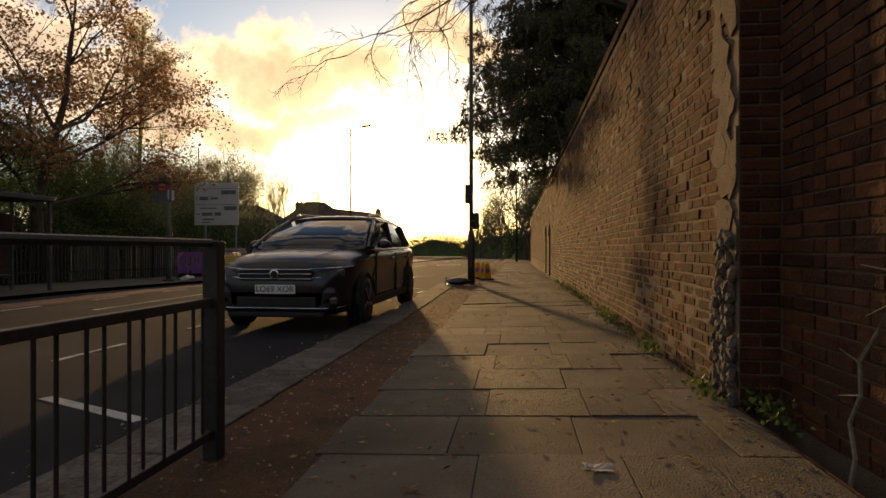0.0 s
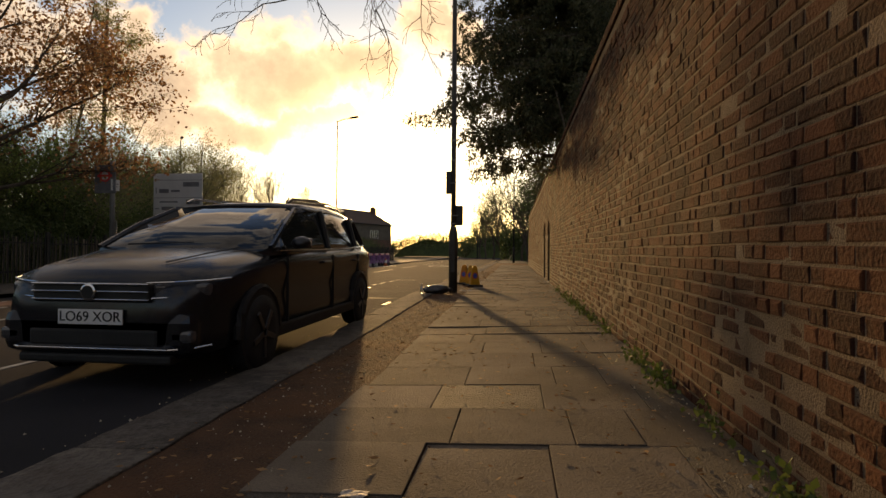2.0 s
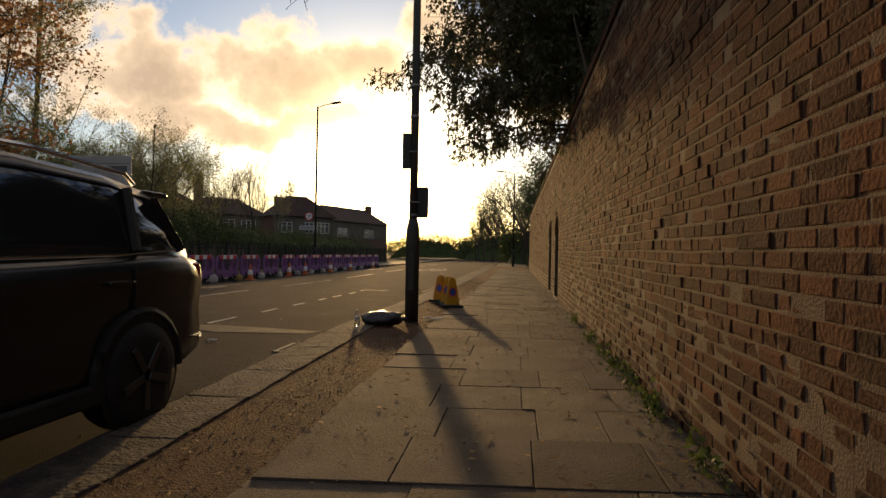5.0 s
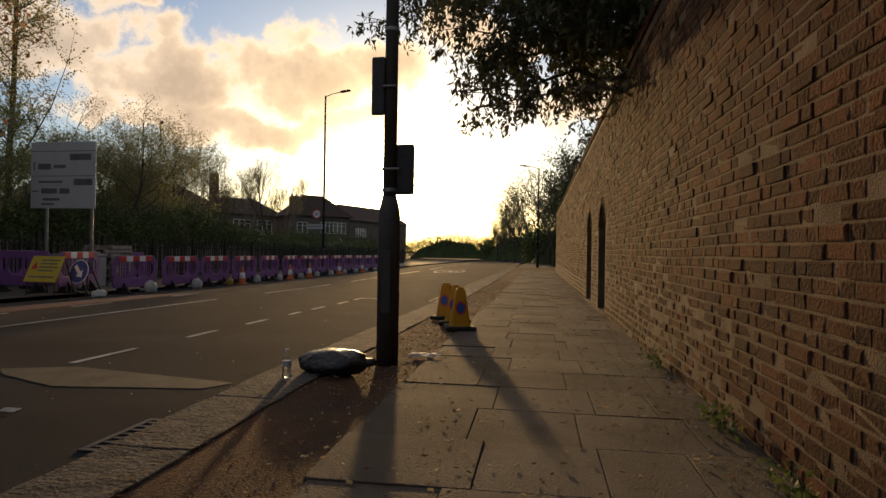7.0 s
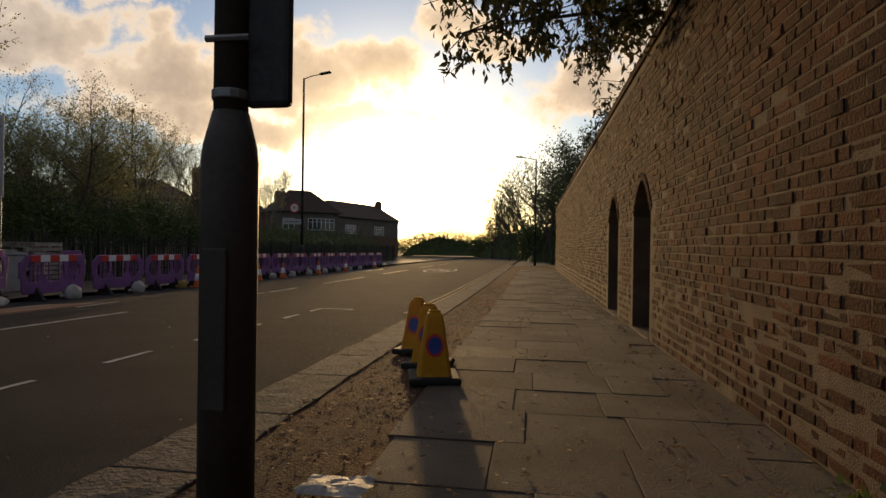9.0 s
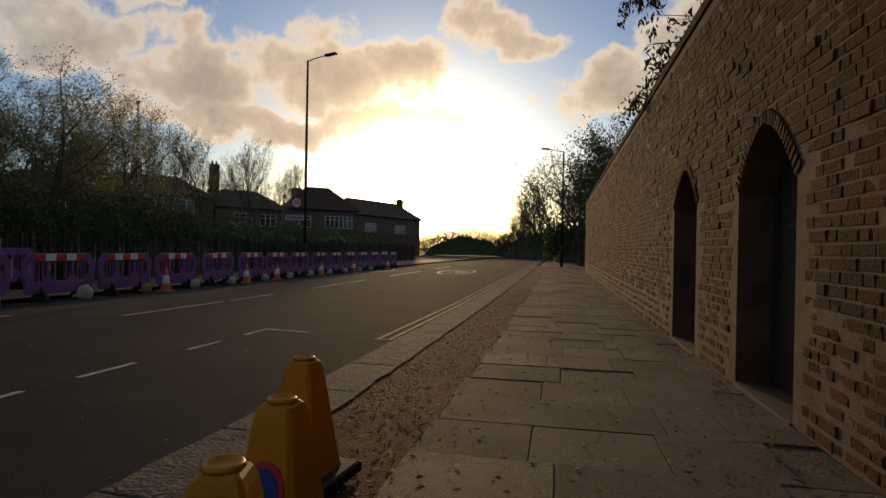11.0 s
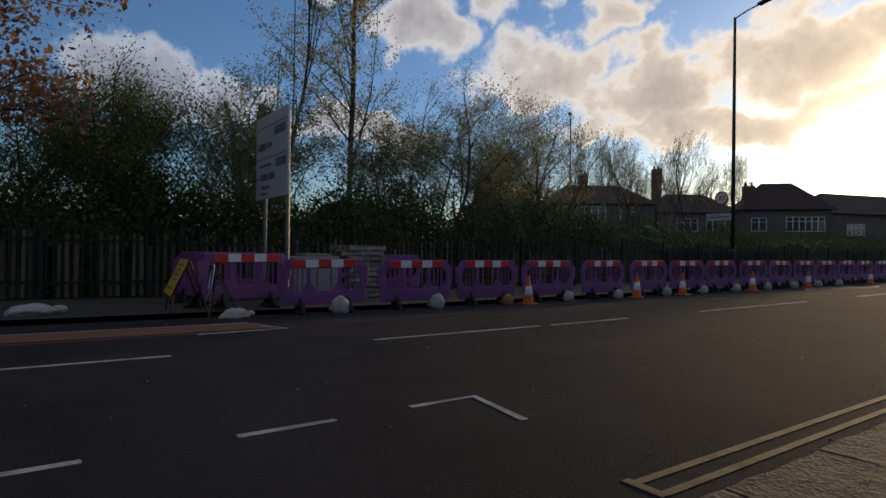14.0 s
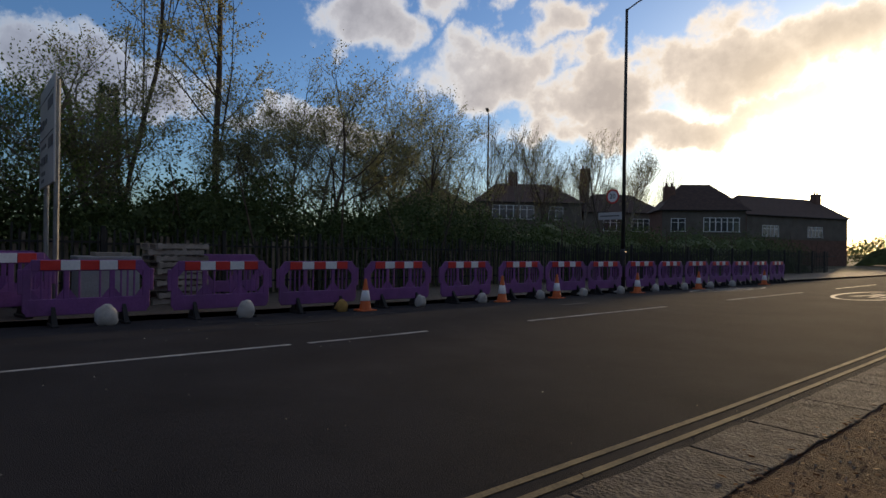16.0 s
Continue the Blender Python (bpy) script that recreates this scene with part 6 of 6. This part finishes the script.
def house(at, length, depth, eaves, ridge, hip, label, chimneys, windows, turn=0):
    """A two-storey hipped house, front towards +x, along y."""
    h = thing("house", at, label, "house", turn=turn)
    part("wall", box(-depth, 0, 0, length, -0.6, eaves), M_HOUSE, h)
    part("rendered_band", box(-0.02, 0.03, 0.02, length - 0.02, eaves * 0.52, eaves - 0.02), M_RENDER, h, "rendered upper storey")
    bm = bmesh.new()
    o = 0.4
    b = [bm.verts.new(q) for q in ((-depth - o, -o, eaves), (o, -o, eaves), (o, length + o, eaves), (-depth - o, length + o, eaves))]
    t = [bm.verts.new(q) for q in ((-depth / 2, hip, ridge), (-depth / 2, length - hip, ridge))]
    for f in ((b[0], b[1], t[0]), (b[1], b[2], t[1], t[0]), (b[2], b[3], t[1]), (b[3], b[0], t[0], t[1]), (b[3], b[2], b[1], b[0])):
        bm.faces.new(f)
    roof = part("roof", bm, M_TILE, h, "dark tiled hipped roof")
    for y, x, top in chimneys:
        ch = part("chimney", box(x - 0.45, x + 0.45, y - 0.6, y + 0.6, eaves, top, 0.03), M_HOUSE, roof)
    for y, x, top in chimneys:
        for dy in (-0.3, 0.3):
            part("chimney_pot", moved(lathe([(0.13, 0), (0.11, 0.4), (0.13, 0.42)], 10), Matrix.Translation((x, y + dy, top))), M_TILE, roof)
    part("gutter", pipe([(o - 0.02, -o, eaves - 0.05), (o - 0.02, length + o, eaves - 0.05)], 0.06, 6), M_BLACK, h)
    for w in windows:
        window(h, 0.032, *w)
    part("front_door", box(-0.05, 0.04, length * 0.5 - 0.5, length * 0.5 + 0.5, 0.0, 2.1, 0.01), M_WOOD, h)
    return h


house((-59.6, 68.1, -0.8), 9.8, 9.0, 7.0, 9.7, 3.4, "semi-detached brick house half hidden by shrubs", [(5.2, -4.6, 11.0)], [(5.6, 8.6, 4.5, 6.1, 4)], -35)
house((-57.3, 80.5, -0.8), 14.2, 10.0, 8.1, 11.1, 3.2, "brick house with a hipped tile roof and a wide white window", [(5.6, -4.8, 12.7)], [(1.9, 7.5, 5.9, 7.6, 6), (9.6, 11.5, 5.9, 7.5, 2), (1.9, 7.5, 1.2, 3.2, 5)], -35)
house((-49.0, 92.5, -0.8), 11.2, 9.4, 7.0, 9.9, 2.9, "lower brick house with a tall chimney at its end", [(1.1, -3.4, 13.3)], [(2.7, 5.4, 4.5, 6.1, 3), (6.7, 9.1, 4.5, 6.1, 3)], -35)
house((-34.8, 87.2, -0.6), 8.7, 7.5, 6.2, 9.4, 2.8, "tall brick house with rows of white windows", [(1.2, -2.4, 9.0)], [(4.4, 8.0, 3.9, 5.3, 6), (1.0, 2.4, 3.9, 5.2, 2), (4.4, 8.0, 0.8, 2.3, 5)], -50)
house((-33.4, 106.0, -0.6), 20.6, 7.0, 6.6, 9.5, 2.6, "long distant house in the haze of the sun", [(18.0, -3.0, 10.3)], [(3.0, 6.0, 3.9, 5.2, 4), (12.0, 15.0, 3.9, 5.2, 4)], -17)


# ---- loose litter: fallen leaves, grit ----
lr = np.random.default_rng(200)
n = 3400
x = np.concatenate((lr.uniform(-2.9, -0.05, n), -0.1 - np.abs(lr.normal(size=500)) * 0.25, -2.5 + lr.normal(size=800) * 0.28, lr.uniform(-2.86, -2.15, 1600)))
y = np.concatenate((lr.uniform(2.5, 34, n), lr.uniform(2.5, 30, 500), lr.uniform(3, 34, 800), lr.uniform(17, 36, 1600)))
z = np.array([pave_z(float(u), float(v)) for u, v in zip(x, y)]) + 0.008
me = leaf_mesh(np.stack((x, y, z), 1), 0.040, lr)
co = np.empty(len(me.vertices) * 3)
me.vertices.foreach_get("co", co)
co = co.reshape(-1, 3)
base = np.repeat(z, 4)
co[:, 2] = base + (co[:, 2] - base) * 0.25 + 0.004
me.vertices.foreach_set("co", np.maximum(co, np.stack((co[:, 0] - 1, co[:, 1] - 1, base), 1)).ravel())
litter = link("fallen_leaves", me, M_LITTER)
tagged(litter, "dry brown fallen leaves scattered on the pavement", "leaves", kind="stuff")
n = 5700
gx = np.concatenate((lr.uniform(-2.86, -2.14, 3600), lr.uniform(-3.6, -3.16, 500), -0.05 - np.abs(lr.normal(size=1100)) * 0.12, lr.uniform(-12.5, -3.4, 500)))
gy = lr.uniform(3.0, 34, n)
vs, fs = [], []
for i in range(n):
    xx, yy = float(gx[i]), float(gy[i])
    zz = road_z(xx, yy) if xx < -3.15 else pave_z(xx, yy) - (0.015 if xx < -2.16 else 0)
    s = 0.003 + 0.010 * float(lr.random()) ** 3
    o = len(vs)
    vs += [(xx - s, yy, zz), (xx + s * 0.6, yy + s, zz), (xx + s * 0.5, yy - s, zz), (xx, yy, zz + s * 1.1)]
    fs += [(o, o + 3, o + 1), (o + 1, o + 3, o + 2), (o + 2, o + 3, o)]
grit = raw("grit", vs, fs, M_PEBBLE)
tagged(grit, "pale grit and pebbles strewn along the verge", "grit", kind="stuff")


# ---- many pieces: kerb stones, flags, bricks ----
kr = random.Random(31)
y = -3.0
while y < 62:
    L = kr.uniform(0.85, 1.15)
    bm = box(-3.31, -2.835, y, y + L - 0.006, -0.30, 0.002, 0.010)
    for e0 in range(2):
        bmesh.ops.subdivide_edges(bm, edges=[e for e in bm.edges if e.calc_length() > 0.2], cuts=2, use_grid_fill=True)
    for v in bm.verts:
        v.co.z += pave_z(v.co.x, v.co.y) + (0.007 * noise.noise(v.co * 6.0) + 0.005 * noise.noise(v.co * 19.0) if v.co.z > -0.1 else 0)
        v.co.x += 0.020 * noise.noise(v.co * 4.0)
    part("kerb_stone", bm, M_KERB, pavement)
    y += L
fk = sheet("far_kerb", (-14.05, -13.9), (-0.238, -0.24), -40, 170, 1.5, 0.2, M_KERB)
structure(fk, "worn granite kerb of the far pavement", "kerb")
PITCH, Y0 = 0.625, 6.45
rest = bmesh.new()
count = 0
for row in range(-16, 87):
    y0 = Y0 + row * PITCH
    if y0 > 51:
        break
    cuts = [-2.16 + kr.uniform(-0.03, 0.03)] + [c + kr.uniform(-0.04, 0.04) for c in ((-1.55, -0.92, -0.30) if row % 2 else (-1.42, -0.80, -0.42))] + [-0.015]
    if kr.random() < 0.2:
        cuts.pop(kr.choice((1, 2)))
    for a, b in zip(cuts, cuts[1:]):
        odd = kr.random()
        if -3 < row < 1 and a < -1.0 or row == 3 and a > -1.6 and b < -0.7 or odd < (0.45 if a > -0.9 else 0.06):
            mat = M_PATCH
        else:
            mat = M_SLAB
        tilt, lift = kr.uniform(-0.006, 0.006), kr.uniform(-0.004, 0.004)
        bm = box(a + 0.002, b - 0.003, y0 + 0.002, y0 + PITCH - 0.003, -0.05, 0.0, 0.0)
        top = [v for v in bm.verts if v.co.z > -0.01]
        ins = bmesh.ops.inset_region(bm, faces=[f for f in bm.faces if all(v in top for v in f.verts)], thickness=0.005, depth=0.002)
        for v in bm.verts:
            v.co.z += pave_z(v.co.x, v.co.y) + lift + tilt * (v.co.y - y0) / PITCH - 0.004
        if count < 300 and y0 > 2.0:
            part("flagstone", bm, mat, pavement)
            count += 1
        else:
            me = bpy.data.meshes.new("tmp")
            bm.to_mesh(me)
            bm.free()
            rest.from_mesh(me)
            bpy.data.meshes.remove(me)
ob = part("far_flagstones", rest, M_SLAB, pavement)
tagged(ob, "further flagstones of the pavement", kind="stuff")
for kind, k, y, zz in single_bricks:
    ob = new("brick", SHAPES[kind][k])
    ob.parent = wall
    ob.location = (0, y, zz)
